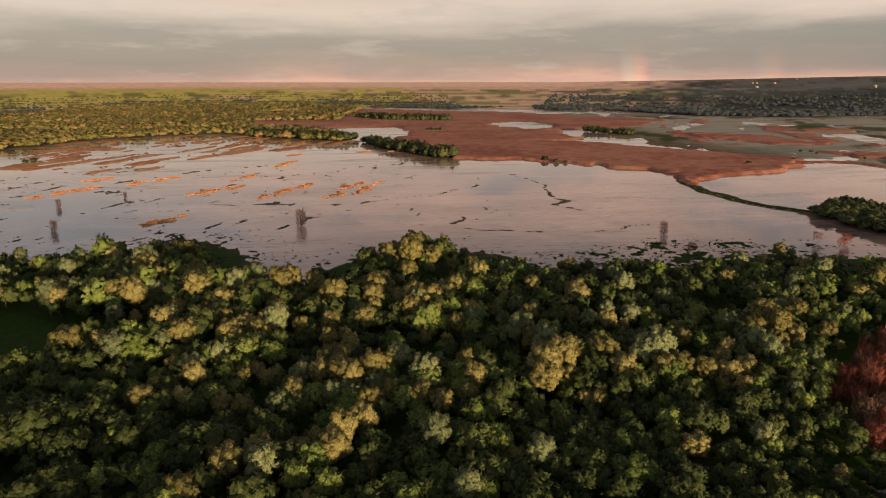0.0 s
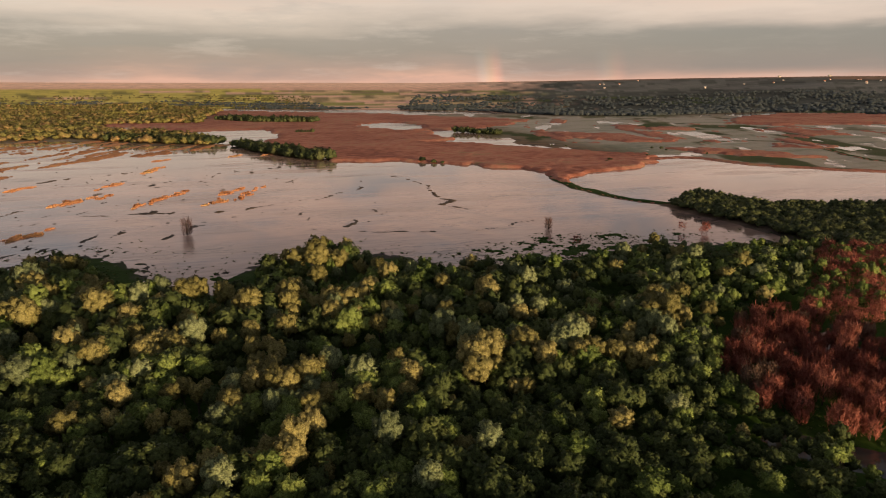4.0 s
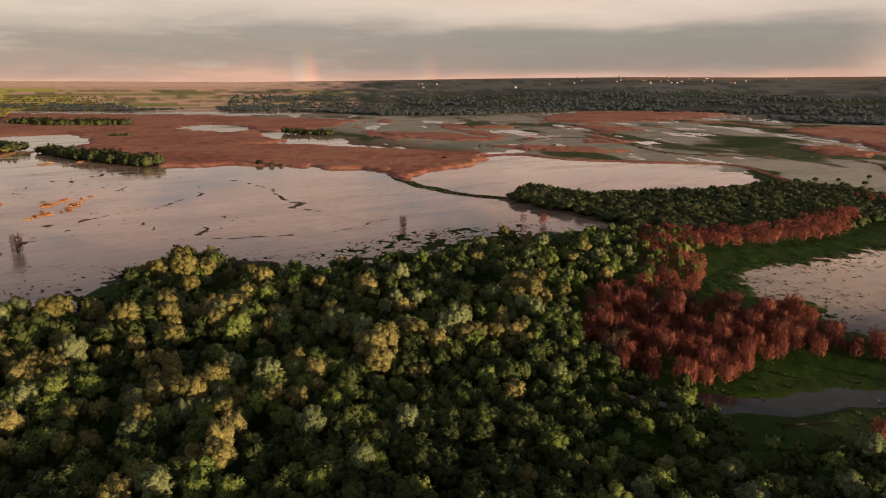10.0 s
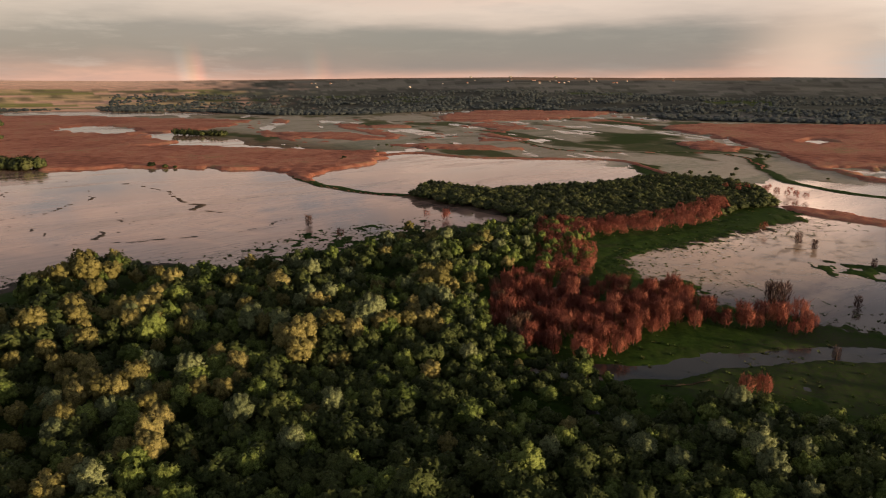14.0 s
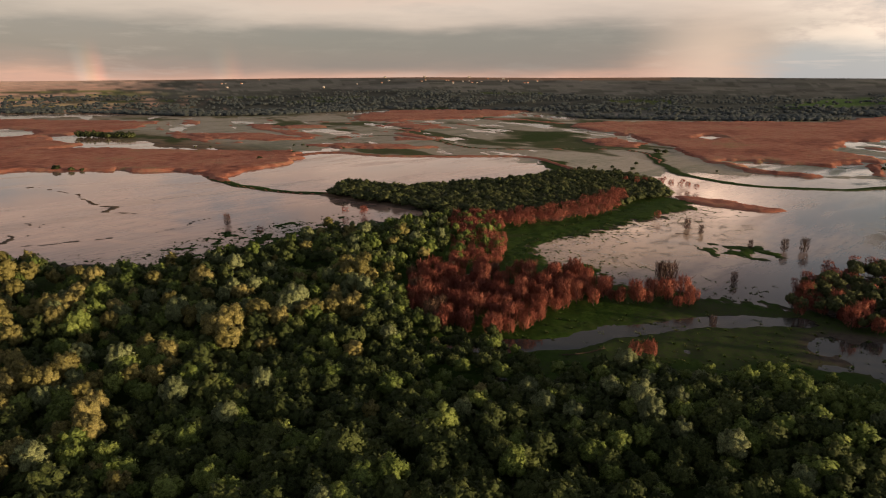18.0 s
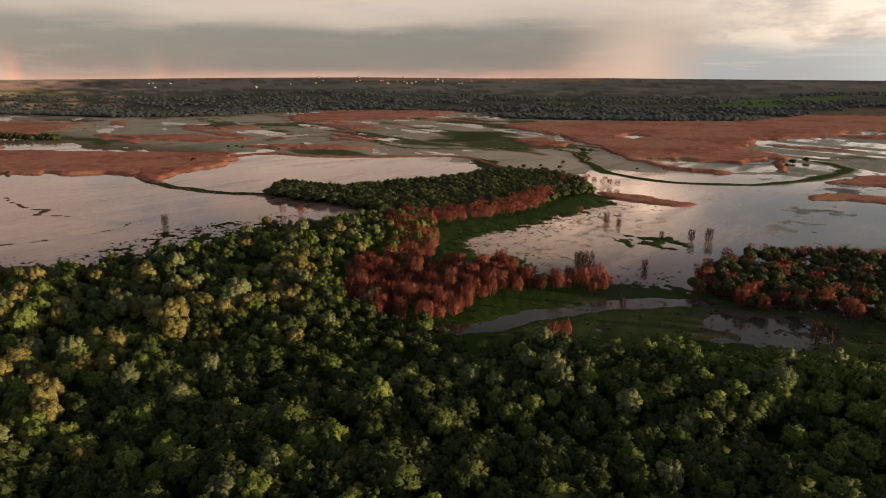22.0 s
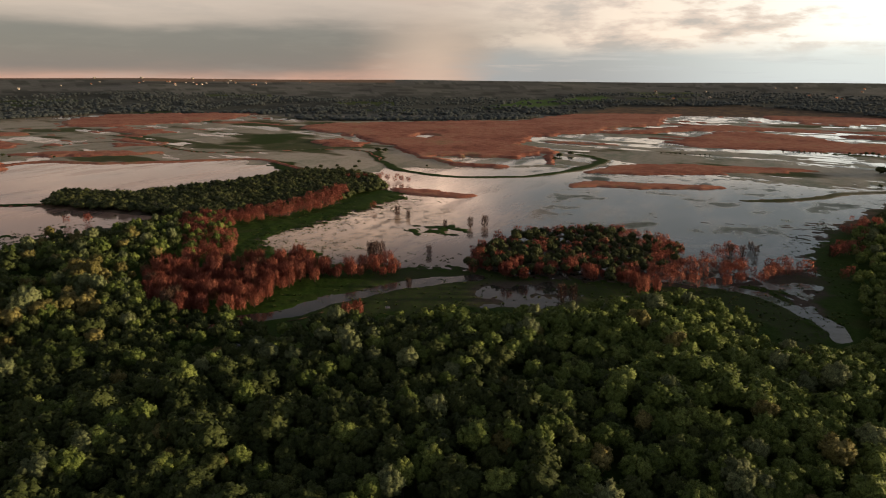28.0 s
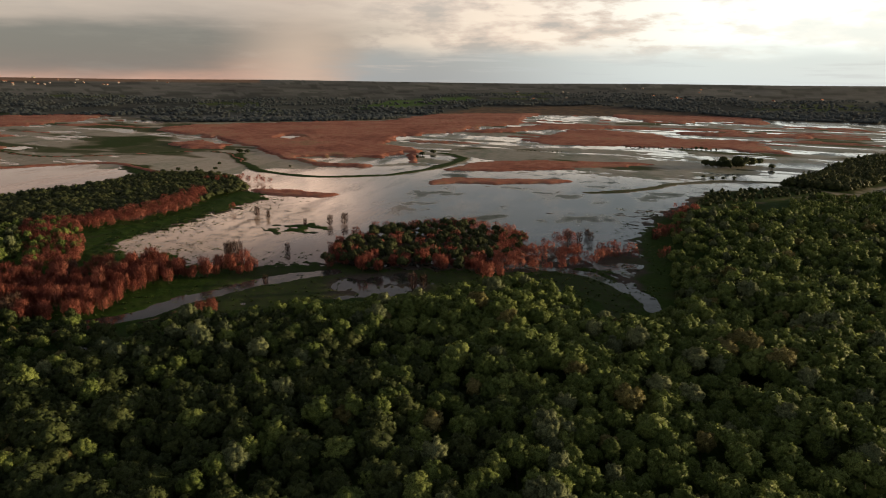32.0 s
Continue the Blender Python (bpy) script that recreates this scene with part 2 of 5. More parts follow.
M_TWIG = leaf_material("dark_twigs", (0.035, 0.018, 0.015), (0.065, 0.032, 0.026), (0.10, 0.045, 0.035), 0.05)
M_BARK = bark_material("grey_bark", (0.05, 0.042, 0.034), (0.12, 0.10, 0.08))
M_DEADWOOD = bark_material("dead_wood", (0.045, 0.03, 0.024), (0.10, 0.065, 0.05))


def reed_material(name, stops):
    m, N = material(name)
    geo = N.add("ShaderNodeNewGeometry")
    p = geo.outputs["Position"]
    big = N.noise(p, 0.010, 6.0, 0.6)
    mid = N.noise(p, 0.09, 5.0, 0.65)
    fine = N.noise(N.vec("MULTIPLY", p, (1, 1, 0.3)), 1.3, 4.0, 0.7)
    f = N.math("ADD", N.math("MULTIPLY", big, 0.5), N.math("MULTIPLY", mid, 0.5))
    col = N.ramp(f, list(zip((0.40, 0.48, 0.55, 0.63), stops)))
    col = N.mix(N.math("MULTIPLY", N.step(fine, 0.55, 0.35), 0.5), col, (0.15, 0.07, 0.04, 1))
    finish(N, col, 0.9, fine, 0.8, 0.5, 0.1)
    return m


M_REED = reed_material("dry_reed", ((0.27, 0.098, 0.070), (0.42, 0.158, 0.112), (0.50, 0.225, 0.155), (0.35, 0.225, 0.125)))
M_GOLD_REED = reed_material("golden_reed", ((0.40, 0.17, 0.075), (0.54, 0.235, 0.11), (0.60, 0.30, 0.15), (0.45, 0.28, 0.12)))


def water_material():
    """Shallow flood water: pale and silty over the flats, dark in the creeks of the meadow, where shade is painted in.
    """
    m, N = material("shallow_water")
    p = N.add("ShaderNodeNewGeometry").outputs["Position"]
    bent = N.add("ShaderNodeMapping", {0: p, 2: (0, 0, radians(-69)), 3: (0.22, 1.0, 1.0)}).outputs[0]
    silt = N.noise(bent, 0.035, 6.0, 0.62)
    cloudy = N.noise(p, 0.011, 4.0, 0.55)
    ripple = N.noise(p, 0.9, 3.0, 0.6)
    fine = N.noise(bent, 0.25, 5.0, 0.65)
    open_water = N.step(N.vec("DOT_PRODUCT", p, (0.5, 1.0, 0.0)), 190.0, 300.0)
    pale = N.ramp(N.math("ADD", N.math("MULTIPLY", silt, 0.5), N.math("MULTIPLY", cloudy, 0.5)),
                  [(0.37, (0.10, 0.082, 0.08)), (0.47, (0.26, 0.172, 0.145)), (0.56, (0.45, 0.295, 0.23))])
    pale = N.mix(N.math("MULTIPLY", N.step(fine, 0.53, 0.66), 0.6), pale, (0.13, 0.095, 0.085, 1))
    pale = N.mix(N.math("MULTIPLY", N.step(N.noise(bent, 0.09, 6.0, 0.7), 0.56, 0.68), 0.55), pale, (0.20, 0.11, 0.08, 1))
    # soft pink and grey clouds of silt, rims of mud drawn out by the current
    drift = N.noise(bent, 0.016, 6.0, 0.68)
    pale = N.mix(N.math("MULTIPLY", N.step(drift, 0.50, 0.62), 0.5), pale, (0.52, 0.33, 0.25, 1))
    pale = N.mix(N.math("MULTIPLY", N.step(drift, 0.46, 0.36), 0.55), pale, (0.13, 0.135, 0.15, 1))
    rim = N.step(N.math("ABSOLUTE", N.math("SUBTRACT", N.noise(bent, 0.028, 7.0, 0.62), 0.5)), 0.014, 0.003)
    pale = N.mix(N.math("MULTIPLY", N.math("MULTIPLY", rim, N.step(cloudy, 0.44, 0.58)), 0.7), pale, (0.075, 0.058, 0.055, 1))
    # the creeks' shade is given as a dark water colour
    col = N.mix(open_water, (0.045, 0.042, 0.038, 1), pale)
    # bare silt on the flats with the bright sky's sheen painted in, clear grey water to the south-east
    at = N.vec("MULTIPLY", N.vec("SUBTRACT", p, (318.0, 156.0, 0.0)), (1 / 85, 1 / 52, 0.0))
    bare = N.step(N.math("ADD", N.vec("LENGTH", at), N.math("MULTIPLY", N.math("SUBTRACT", N.noise(p, 0.05, 4.0), 0.5), 0.9)), 1.15, 0.65)
    col = N.mix(N.math("MULTIPLY", bare, 0.9), col, (0.50, 0.34, 0.225, 1))
    film = N.math("MULTIPLY", bare, N.step(N.noise(p, 0.13, 7.0, 0.75), 0.47, 0.60))
    col = N.mix(N.math("MULTIPLY", film, 0.7), col, (0.19, 0.145, 0.105, 1))
    clear = N.step(N.vec("DOT_PRODUCT", p, (1.0, -2.0, 0.0)), 150.0, 330.0)
    smear = N.ramp(N.noise(p, 0.022, 6.0, 0.65), [(0.38, (0.16, 0.165, 0.16)), (0.50, (0.10, 0.11, 0.10)), (0.60, (0.045, 0.06, 0.03))])
    col = N.mix(clear, col, smear)
    # drowned grass and silt just under the surface of the eastern marsh
    marsh = N.math("MULTIPLY", N.step(N.vec("DOT_PRODUCT", p, (1.0, 0.28, 0.0)), 600.0, 720.0), N.step(N.noise(bent, 0.012, 5.0, 0.6), 0.49, 0.64))
    weed = N.ramp(N.noise(bent, 0.03, 5.0, 0.6), [(0.38, (0.09, 0.11, 0.04)), (0.47, (0.19, 0.185, 0.115)), (0.54, (0.33, 0.29, 0.21)), (0.62, (0.15, 0.165, 0.075))])
    col = N.mix(marsh, col, weed)
    weedy = N.math("MULTIPLY", clear, N.step(N.noise(p, 0.022, 6.0, 0.65), 0.52, 0.66))
    rough = N.math("ADD", N.math("ADD", 0.04, N.math("MULTIPLY", N.math("MAXIMUM", N.math("MAXIMUM", marsh, weedy), N.math("MULTIPLY", film, 0.7)), 0.36)), N.math("MULTIPLY", N.step(silt, 0.45, 0.65), 0.16))
    finish(N, col, rough, ripple, 0.05, 0.05, 0.5, {"IOR": 1.38})
    return m


M_WATER = water_material()


def ground_material():
    """Mud, grass, reed litter and, far off, fields and wooded slopes: the sheet's cover layers say where each grows."""
    m, N = material("marsh_ground")
    p = N.add("ShaderNodeNewGeometry").outputs["Position"]
    cov = N.add("ShaderNodeSeparateColor", {0: N.add("ShaderNodeAttribute", layer="cover").outputs["Color"]})
    fld = N.add("ShaderNodeAttribute", layer="field").outputs["Color"]
    far = N.add("ShaderNodeAttribute", layer="far").outputs["Fac"]
    n1, n2 = N.noise(p, 0.05, 5.0, 0.6), N.noise(p, 0.6, 5.0, 0.65)
    mud = N.ramp(n2, [(0.3, (0.048, 0.040, 0.034)), (0.7, (0.12, 0.094, 0.080))])
    grass = N.ramp(n2, [(0.25, (0.015, 0.026, 0.006)), (0.45, (0.027, 0.055, 0.008)), (0.62, (0.038, 0.066, 0.012)), (0.8, (0.058, 0.070, 0.022))])
    grass = N.mix(N.math("MULTIPLY", N.step(n1, 0.54, 0.70), 0.4), grass, (0.060, 0.055, 0.026, 1))
    litter = N.ramp(n1, [(0.35, (0.20, 0.12, 0.07)), (0.65, (0.30, 0.19, 0.11))])
    col = N.mix(N.math("MULTIPLY", cov.outputs[1], N.step(n1, 0.3, 0.6)), mud, litter)
    col = N.mix(N.step(N.math("ADD", cov.outputs[0], N.math("MULTIPLY", N.math("SUBTRACT", n2, 0.5), 0.7)), 0.28, 0.72), col, grass)
    lying = N.add("ShaderNodeMapping", {0: p, 2: (0, 0, radians(-69)), 3: (0.25, 1.0, 1.0)}).outputs[0]
    mats = N.math("ADD", N.math("MULTIPLY", N.noise(lying, 0.016, 5.0, 0.6), 0.75), N.math("MULTIPLY", N.noise(p, 0.15, 4.0), 0.25))
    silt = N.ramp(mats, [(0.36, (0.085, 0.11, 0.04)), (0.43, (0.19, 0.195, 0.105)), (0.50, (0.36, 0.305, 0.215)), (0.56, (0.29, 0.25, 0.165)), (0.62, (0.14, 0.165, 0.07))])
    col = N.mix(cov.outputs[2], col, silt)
    mott = N.noise(N.vec("MULTIPLY", p, (1, 1, 1)), 0.02, 6.0, 0.7)
    fcol = N.mix(1.0, fld, N.ramp(mott, [(0.32, (0.72, 0.72, 0.72)), (0.5, (1.0, 1.0, 1.0)), (0.68, (1.25, 1.25, 1.25))]), "MULTIPLY")
    col = N.mix(far, col, fcol)
    wet = N.math("SUBTRACT", 0.9, N.math("MULTIPLY", cov.outputs[2], 0.55))
    finish(N, col, wet, n2, 0.5, 0.3, N.math("ADD", 0.06, N.math("MULTIPLY", cov.outputs[2], 0.25)))
    return m


M_GROUND = ground_material()


def plain_material(name, col, rough=0.8):
    m, N = material(name)
    p = N.add("ShaderNodeTexCoord").outputs["Object"]
    n = N.noise(p, 0.8, 4.0)
    c2 = tuple(min(1, v * 1.25) for v in col)
    finish(N, N.ramp(n, [(0.3, tuple(v * 0.8 for v in col)), (0.7, c2)]), rough)
    return m


M_WALL = plain_material("pale_render", (0.55, 0.45, 0.38))
M_ROOF = plain_material("clay_roof", (0.30, 0.11, 0.07))
M_SLATE = plain_material("grey_roof", (0.22, 0.21, 0.21))
M_GLASS = plain_material("window_glass", (0.05, 0.055, 0.06), 0.15)


# ---------------------------------------------------------------- numbers and meshes

def lattice(ix, iy, seed):
    h = (ix.astype(np.int64) * 374761393 + iy.astype(np.int64) * 668265263 + seed * 1442695041) & 0xFFFFFFFF
    h = ((h ^ (h >> 13)) * 1274126177) & 0xFFFFFFFF
    return ((h ^ (h >> 16)) & 0xFFFF) / 65535.0


def waves(x, y, seed=0):
    """Smooth value noise, 0 to 1, one bump a metre."""
    ix, iy = np.floor(x), np.floor(y)
    fx, fy = x - ix, y - iy
    fx, fy = fx * fx * (3 - 2 * fx), fy * fy * (3 - 2 * fy)
    a, b = lattice(ix, iy, seed), lattice(ix + 1, iy, seed)
    c, d = lattice(ix, iy + 1, seed), lattice(ix + 1, iy + 1, seed)
    return (a * (1 - fx) + b * fx) * (1 - fy) + (c * (1 - fx) + d * fx) * fy


def fractal(x, y, size, seed=0, octaves=4):
    total, weight, out = 0.0, 1.0, 0.0
    for n in range(octaves):
        out = out + weight * waves(x / size, y / size, seed + 17 * n)
        total, weight, size = total + weight, weight * 0.55, size * 0.47
    return out / total


def smooth(v, lo, hi):
    t = np.clip((v - lo) / (hi - lo), 0, 1)
    return t * t * (3 - 2 * t)


def inside(poly, x, y, reach=60.0):
    """Distance to the outline of poly, in metres: above 0 within it; beyond reach it stays at -reach."""
    p = np.array(poly, float)
    out = np.full(x.shape, -reach)
    near = (x > p[:, 0].min() - reach) & (x < p[:, 0].max() + reach) & (y > p[:, 1].min() - reach) & (y < p[:, 1].max() + reach)
    if not near.any():
        return out
    px, py = x[near], y[near]
    best, odd = np.full(px.shape, 1e9), np.zeros(px.shape, bool)
    for (ax, ay), (bx, by) in zip(p, np.roll(p, -1, 0)):
        dx, dy = bx - ax, by - ay
        t = np.clip(((px - ax) * dx + (py - ay) * dy) / (dx * dx + dy * dy + 1e-9), 0, 1)
        best = np.minimum(best, (px - ax - t * dx) ** 2 + (py - ay - t * dy) ** 2)
        cross = (ay > py) != (by > py)
        odd ^= cross & (px < dx * (py - ay) / (dy if dy else 1e-9) + ax)
    out[near] = np.where(odd, 1, -1) * np.sqrt(best)
    return np.maximum(out, -reach)


def along(line, x, y, reach=60.0):
    """Distance to a line of points."""
    p = np.array(line, float)
    out = np.full(x.shape, reach)
    near = (x > p[:, 0].min() - reach) & (x < p[:, 0].max() + reach) & (y > p[:, 1].min() - reach) & (y < p[:, 1].max() + reach)
    px, py = x[near], y[near]
    best = np.full(px.shape, 1e9)
    for (ax, ay), (bx, by) in zip(p[:-1], p[1:]):
        dx, dy = bx - ax, by - ay
        t = np.clip(((px - ax) * dx + (py - ay) * dy) / (dx * dx + dy * dy + 1e-9), 0, 1)
        best = np.minimum(best, (px - ax - t * dx) ** 2 + (py - ay - t * dy) ** 2)
    out[near] = np.minimum(np.sqrt(best), reach)
    return out


def curved(points, steps=5):
    """The same line of points with rounded bends."""
    p = np.array(points, float)
    q = np.vstack([2 * p[0] - p[1], p, 2 * p[-1] - p[-2]])
    out = []
    for a, b, c, d in zip(q[:-3], q[1:-2], q[2:-1], q[3:]):
        for t in np.arange(steps) / steps:
            out.append(0.5 * (2 * b + (c - a) * t + (2 * a - 5 * b + 4 * c - d) * t**2 + (3 * b - a - 3 * c + d) * t**3))
    return np.array([*out, p[-1]])


def mesh_of(name, verts, faces, mat, flat=True, soft=None):
    """A mesh from arrays; faces is an n x 3 or n x 4 array."""
    me = bpy.data.meshes.new(name)
    verts, faces = np.asarray(verts, np.float32), np.asarray(faces, np.int32)
    k = faces.shape[1]
    me.vertices.add(len(verts))
    me.vertices.foreach_set("co", verts.ravel())
    me.loops.add(faces.size)
    me.loops.foreach_set("vertex_index", faces.ravel())
    me.polygons.add(len(faces))
    me.polygons.foreach_set("loop_start", np.arange(len(faces), dtype=np.int32) * k)
    me.polygons.foreach_set("loop_total", np.full(len(faces), k, np.int32))
    if not flat:
        me.polygons.foreach_set("use_smooth", np.ones(len(faces), bool))
    me.update(calc_edges=True)
    if soft is not None:
        me.polygons.foreach_set("use_smooth", np.ones(len(faces), bool))
        me.normals_split_custom_set_from_vertices(soft.astype(np.float32))
    me.materials.append(mat)
    return me


def layer(me, name, kind, values):
    a = me.attributes.new(name, kind, "POINT")
    a.data.foreach_set("color" if kind == "FLOAT_COLOR" else "value", np.asarray(values, np.float32).ravel())


def part(name, data, parent, label=""):
    ob = new(name, data)
    ob.parent = parent
    return tagged(ob, label)


# ---------------------------------------------------------------- the plan (metres; x east, y north, water level at 0)
FOREST = [(-300, 240), (-137, 301), (-115, 321), (-95, 322), (-75, 314), (-60, 330), (-44, 345), (-24, 321), (-12, 279), (15, 268), (32, 268),
          (35, 297), (50, 308), (66, 317), (86, 306), (106, 280), (128, 274), (147, 269), (173, 273), (208, 285), (237, 280), (275, 271), (282, 262),
          (219, 200), (183, 192), (155, 162), (133, 129), (130, 118), (128, 103), (124, 98), (136, 97), (152, 87), (163, 76), (170, 59),
          (187, 46), (190, 33), (199, 6), (216, -6), (233, -22), (229, -36), (222, -49), (198, -56), (183, -64), (187, -75), (207, -85)]
FOREST = FOREST + [(256, -88), (298, -93), (351, -97), (404, -107), (431, -130), (503, -213), (560, -330), (300, -420), (0, -300), (-300, -100)]
REDWOOD = [(286, 265), (296, 239), (247, 195), (211, 169), (221, 153), (237, 145), (216, 126), (178, 123), (159, 121), (141, 130), (151, 156), (174, 189), (220, 204)]
REDROW = [(223, 132), (242, 105), (236, 90), (223, 95), (206, 118), (194, 130), (199, 145)]
STRIP = [(288, 391), (329, 422), (343, 374), (385, 358), (431, 337), (493, 336), (523, 304), (510, 252), (447, 207), (407, 214), (346, 207),
         (300, 219), (284, 263), (291, 287), (291, 326), (285, 365)]
STRIPRED = [(284, 263), (320, 245), (344, 233), (402, 237), (445, 242), (409, 219), (351, 203), (315, 213), (278, 220), (263, 236)]
THICKET = [(244, 68), (270, 75), (303, 75), (331, 64), (349, 35), (352, 15), (341, -15), (309, -24), (271, -16), (247, -2), (251, 20), (238, 47)]
THICKET_S = [(250, -1), (295, -25), (297, -49), (279, -59), (263, -46), (254, -25), (240, -12)]
THICKET_E = [(306, -57), (313, -78), (294, -78), (281, -59)]
SPARSE = [(298, -26), (335, -34), (345, -46), (326, -62), (309, -78), (280, -70), (276, -46)]
EDGE_RED = [(330, -88), (400, -101), (455, -108), (440, -130), (370, -118), (335, -106)]
WOOD_EDGE = [(118, 95), (136, 97), (147, 108), (156, 118), (150, 128), (147, 142), (147, 158), (130, 140), (114, 115)]
MEADOW = [(297, 275), (315, 251), (323, 218), (364, 214), (403, 219), (443, 219), (436, 190), (412, 177), (379, 180), (354, 189), (326, 188),
          (295, 190), (269, 196), (249, 184), (240, 167), (252, 149), (237, 136), (243, 94), (251, 69), (254, 61), (250, 40), (254, -1),
          (257, -25), (269, -46), (265, -63), (223, -77), (199, -79), (171, -56), (144, 28), (118, 111), (159, 161), (195, 151)]
POND = [(277, 494), (316, 534), (380, 563), (422, 618), (467, 620), (493, 537), (565, 450), (573, 409), (531, 360), (434, 344), (347, 377), (330, 424), (293, 399), (278, 423), (276, 458)]
SHALLOW = [(223, 52), (234, 46), (245, 26), (227, 14), (204, 13), (198, 30), (204, 46)]
TAN_FLAT = [(532, 415), (603, 455), (701, 421), (693, 372), (642, 321), (577, 278), (545, 255), (525, 279), (515, 330), (550, 373)]
POND_END = [(577, 417), (568, 382), (518, 332), (483, 327)]
SHORE_GRASS = [(121, 312), (156, 321), (179, 333), (215, 327), (247, 317), (225, 293), (189, 288), (163, 287), (133, 284)]
GRASS_ISLET = [(326, 133), (342, 111), (336, 93), (317, 100), (304, 123)]
GLADE_A = [(-100, 255), (-86, 250), (-71, 255), (-47, 230), (-37, 199), (-53, 190), (-90, 195)]
GLADE_B = [(-18, 306), (15, 310), (25, 302), (22, 282), (-1, 277), (-16, 288)]
CLEARING = [(503, -179), (512, -205), (414, -178), (415, -159)]
CHANNEL = curved([(144, 127), (160, 111), (184, 103), (208, 88), (228, 73), (238, 58)])
CREEK = curved([(268, -9), (269, -29), (263, -47), (255, -60), (242, -69), (229, -76), (216, -81)])
BANK_SW = curved([(279, 535), (269, 489), (271, 459), (277, 421), (294, 396)])
BANK_N = curved([(425, 623), (471, 624), (490, 552), (535, 498), (577, 453), (576, 418), (549, 374), (523, 330)])
DIKE_W = curved([(583, 765), (644, 764), (690, 725), (664, 654), (622, 576), (627, 510), (682, 450), (715, 400), (704, 370), (676, 341), (628, 306)])
DIKE = curved([(709, 353), (629, 307), (568, 260), (544, 214), (544, 169), (565, 132), (609, 105), (669, 89), (727, 87), (760, 103), (779, 124)])
BANK_E = curved([(505, -56), (525, -90), (567, -123), (599, -166), (608, -202), (605, -230)])
GREEN_FIELD = [(681, 591), (866, 677), (962, 598), (755, 484), (692, 540)]
NW_SHALLOWS = [(-308, 690), (-387, 921), (-354, 1066), (-269, 1165), (-80, 1012), (17, 945), (-34, 856), (-124, 786), (-147, 665), (-209, 635)]
WESTWOOD = [(-900, 900), (-412, 892), (-372, 948), (-342, 1035), (-272, 1086), (-209, 1097), (-93, 996), (-12, 931), (0, 987), (-61, 1141), (-196, 1292), (-242, 1476),
            (-46, 1447), (-39, 1767), (-21, 2070), (-250, 2500), (-900, 2300)]
EAST_WOOD = [(575, -213), (660, -268), (800, -348), (835, -400), (650, -332), (556, -262)]
EAST_SCRUB = [(500, -140), (530, -150), (573, -228), (548, -240), (470, -152), (436, -120)]
REEDS = {
    "main": [(115, 712), (172, 692), (217, 660), (249, 607), (278, 568), (276, 535), (272, 497), (294, 526), (321, 548), (386, 570), (416, 610),
             (445, 633), (444, 668), (407, 707), (370, 763), (324, 813), (291, 866), (249, 900), (135, 922), (120, 860)],
    "north": [(-42, 1840), (-23, 2109), (167, 1921), (355, 1754), (469, 1540), (595, 1319), (498, 1180), (389, 1115), (307, 1079), (308, 925),
              (247, 892), (131, 880), (119, 829), (61, 936), (80, 1078), (65, 1232), (-69, 1217), (-233, 1487), (-217, 1598), (-50, 1506)],
    "far": [(850, 1073), (1033, 1262), (1242, 1356), (1472, 1176), (1476, 1092), (1231, 983), (1042, 971), (904, 986)],
    "bar_b": [(495, 715), (550, 682), (575, 626), (594, 561), (554, 576), (508, 652)],
    "big": [(1056, 705), (1171, 692), (1278, 584), (1431, 385), (1757, 357), (2011, 212), (2125, 58), (1716, 92), (1383, 87), (1278, 162), (1133, 168),
            (1071, 222), (950, 227), (869, 229), (840, 166), (667, 125), (613, 176), (601, 208), (623, 248), (709, 314), (792, 387), (910, 505), (955, 583)],
    "south": [(807, 518), (849, 489), (798, 416), (746, 395), (738, 439)],
    "bar_c": [(538, 89), (564, 79), (579, -19), (567, -57), (545, -21), (528, 48), (515, 83)],
    "bar_d": [(611, 89), (688, 68), (737, -5), (732, -70), (717, -130), (671, -68), (621, 36)],
    "bar_e": [(1000, 42), (1129, 8), (1251, -15), (1278, -83), (1195, -161), (1092, -199), (1069, -271), (920, -315), (862, -299), (934, -212), (936, -110), (929, -1)],
    "bar_f": [(2286, -90), (2279, -272), (1916, -499), (1535, -423), (1663, -330), (1515, -232), (1651, -189), (1752, -120)],
    "bar_g": [(1147, 170), (1246, 115), (1382, 43), (1452, -32), (1356, -115), (1294, -83), (1270, 15), (1132, 101)],
    "bar_h": [(1267, -203), (1256, -281), (1242, -346), (1264, -433), (1160, -403), (1160, -288), (1203, -213)],
    "spit": [(451, 213), (461, 198), (465, 171), (453, 132), (448, 122), (431, 139), (427, 174), (436, 203)],
    "thin_a": [(466, 1017), (555, 917), (574, 776), (513, 793), (456, 896)],
    "thin_b": [(654, 1025), (714, 1045), (729, 984), (718, 953), (656, 962)],
}
POOLS = [[(245, 1309), (290, 1356), (334, 1325), (325, 1173), (279, 1112), (237, 1193)], [(-26, 1077), (-12, 1235), (65, 1217), (90, 1101), (46, 1007), (-7, 978)],
         [(675, 262), (702, 240), (700, 178), (764, 166), (675, 133), (637, 165), (644, 218)], [(933, 416), (996, 411), (961, 374), (924, 379)],
         [(955, 241), (1041, 233), (980, 207), (943, 217)]]
# foot of the far woods: bearing in degrees, distance in metres
WOOD_FOOT = [(-40, 2300), (-1, 2255), (5, 2100), (12, 1980), (20, 1831), (26, 1615), (33, 1611), (42, 1880), (53, 1780), (57.5, 1450), (63, 1440), (70, 1455), (75, 1520), (79, 1780),
             (83, 2100), (92, 2240), (100, 1980), (105, 1828), (125, 1800)]
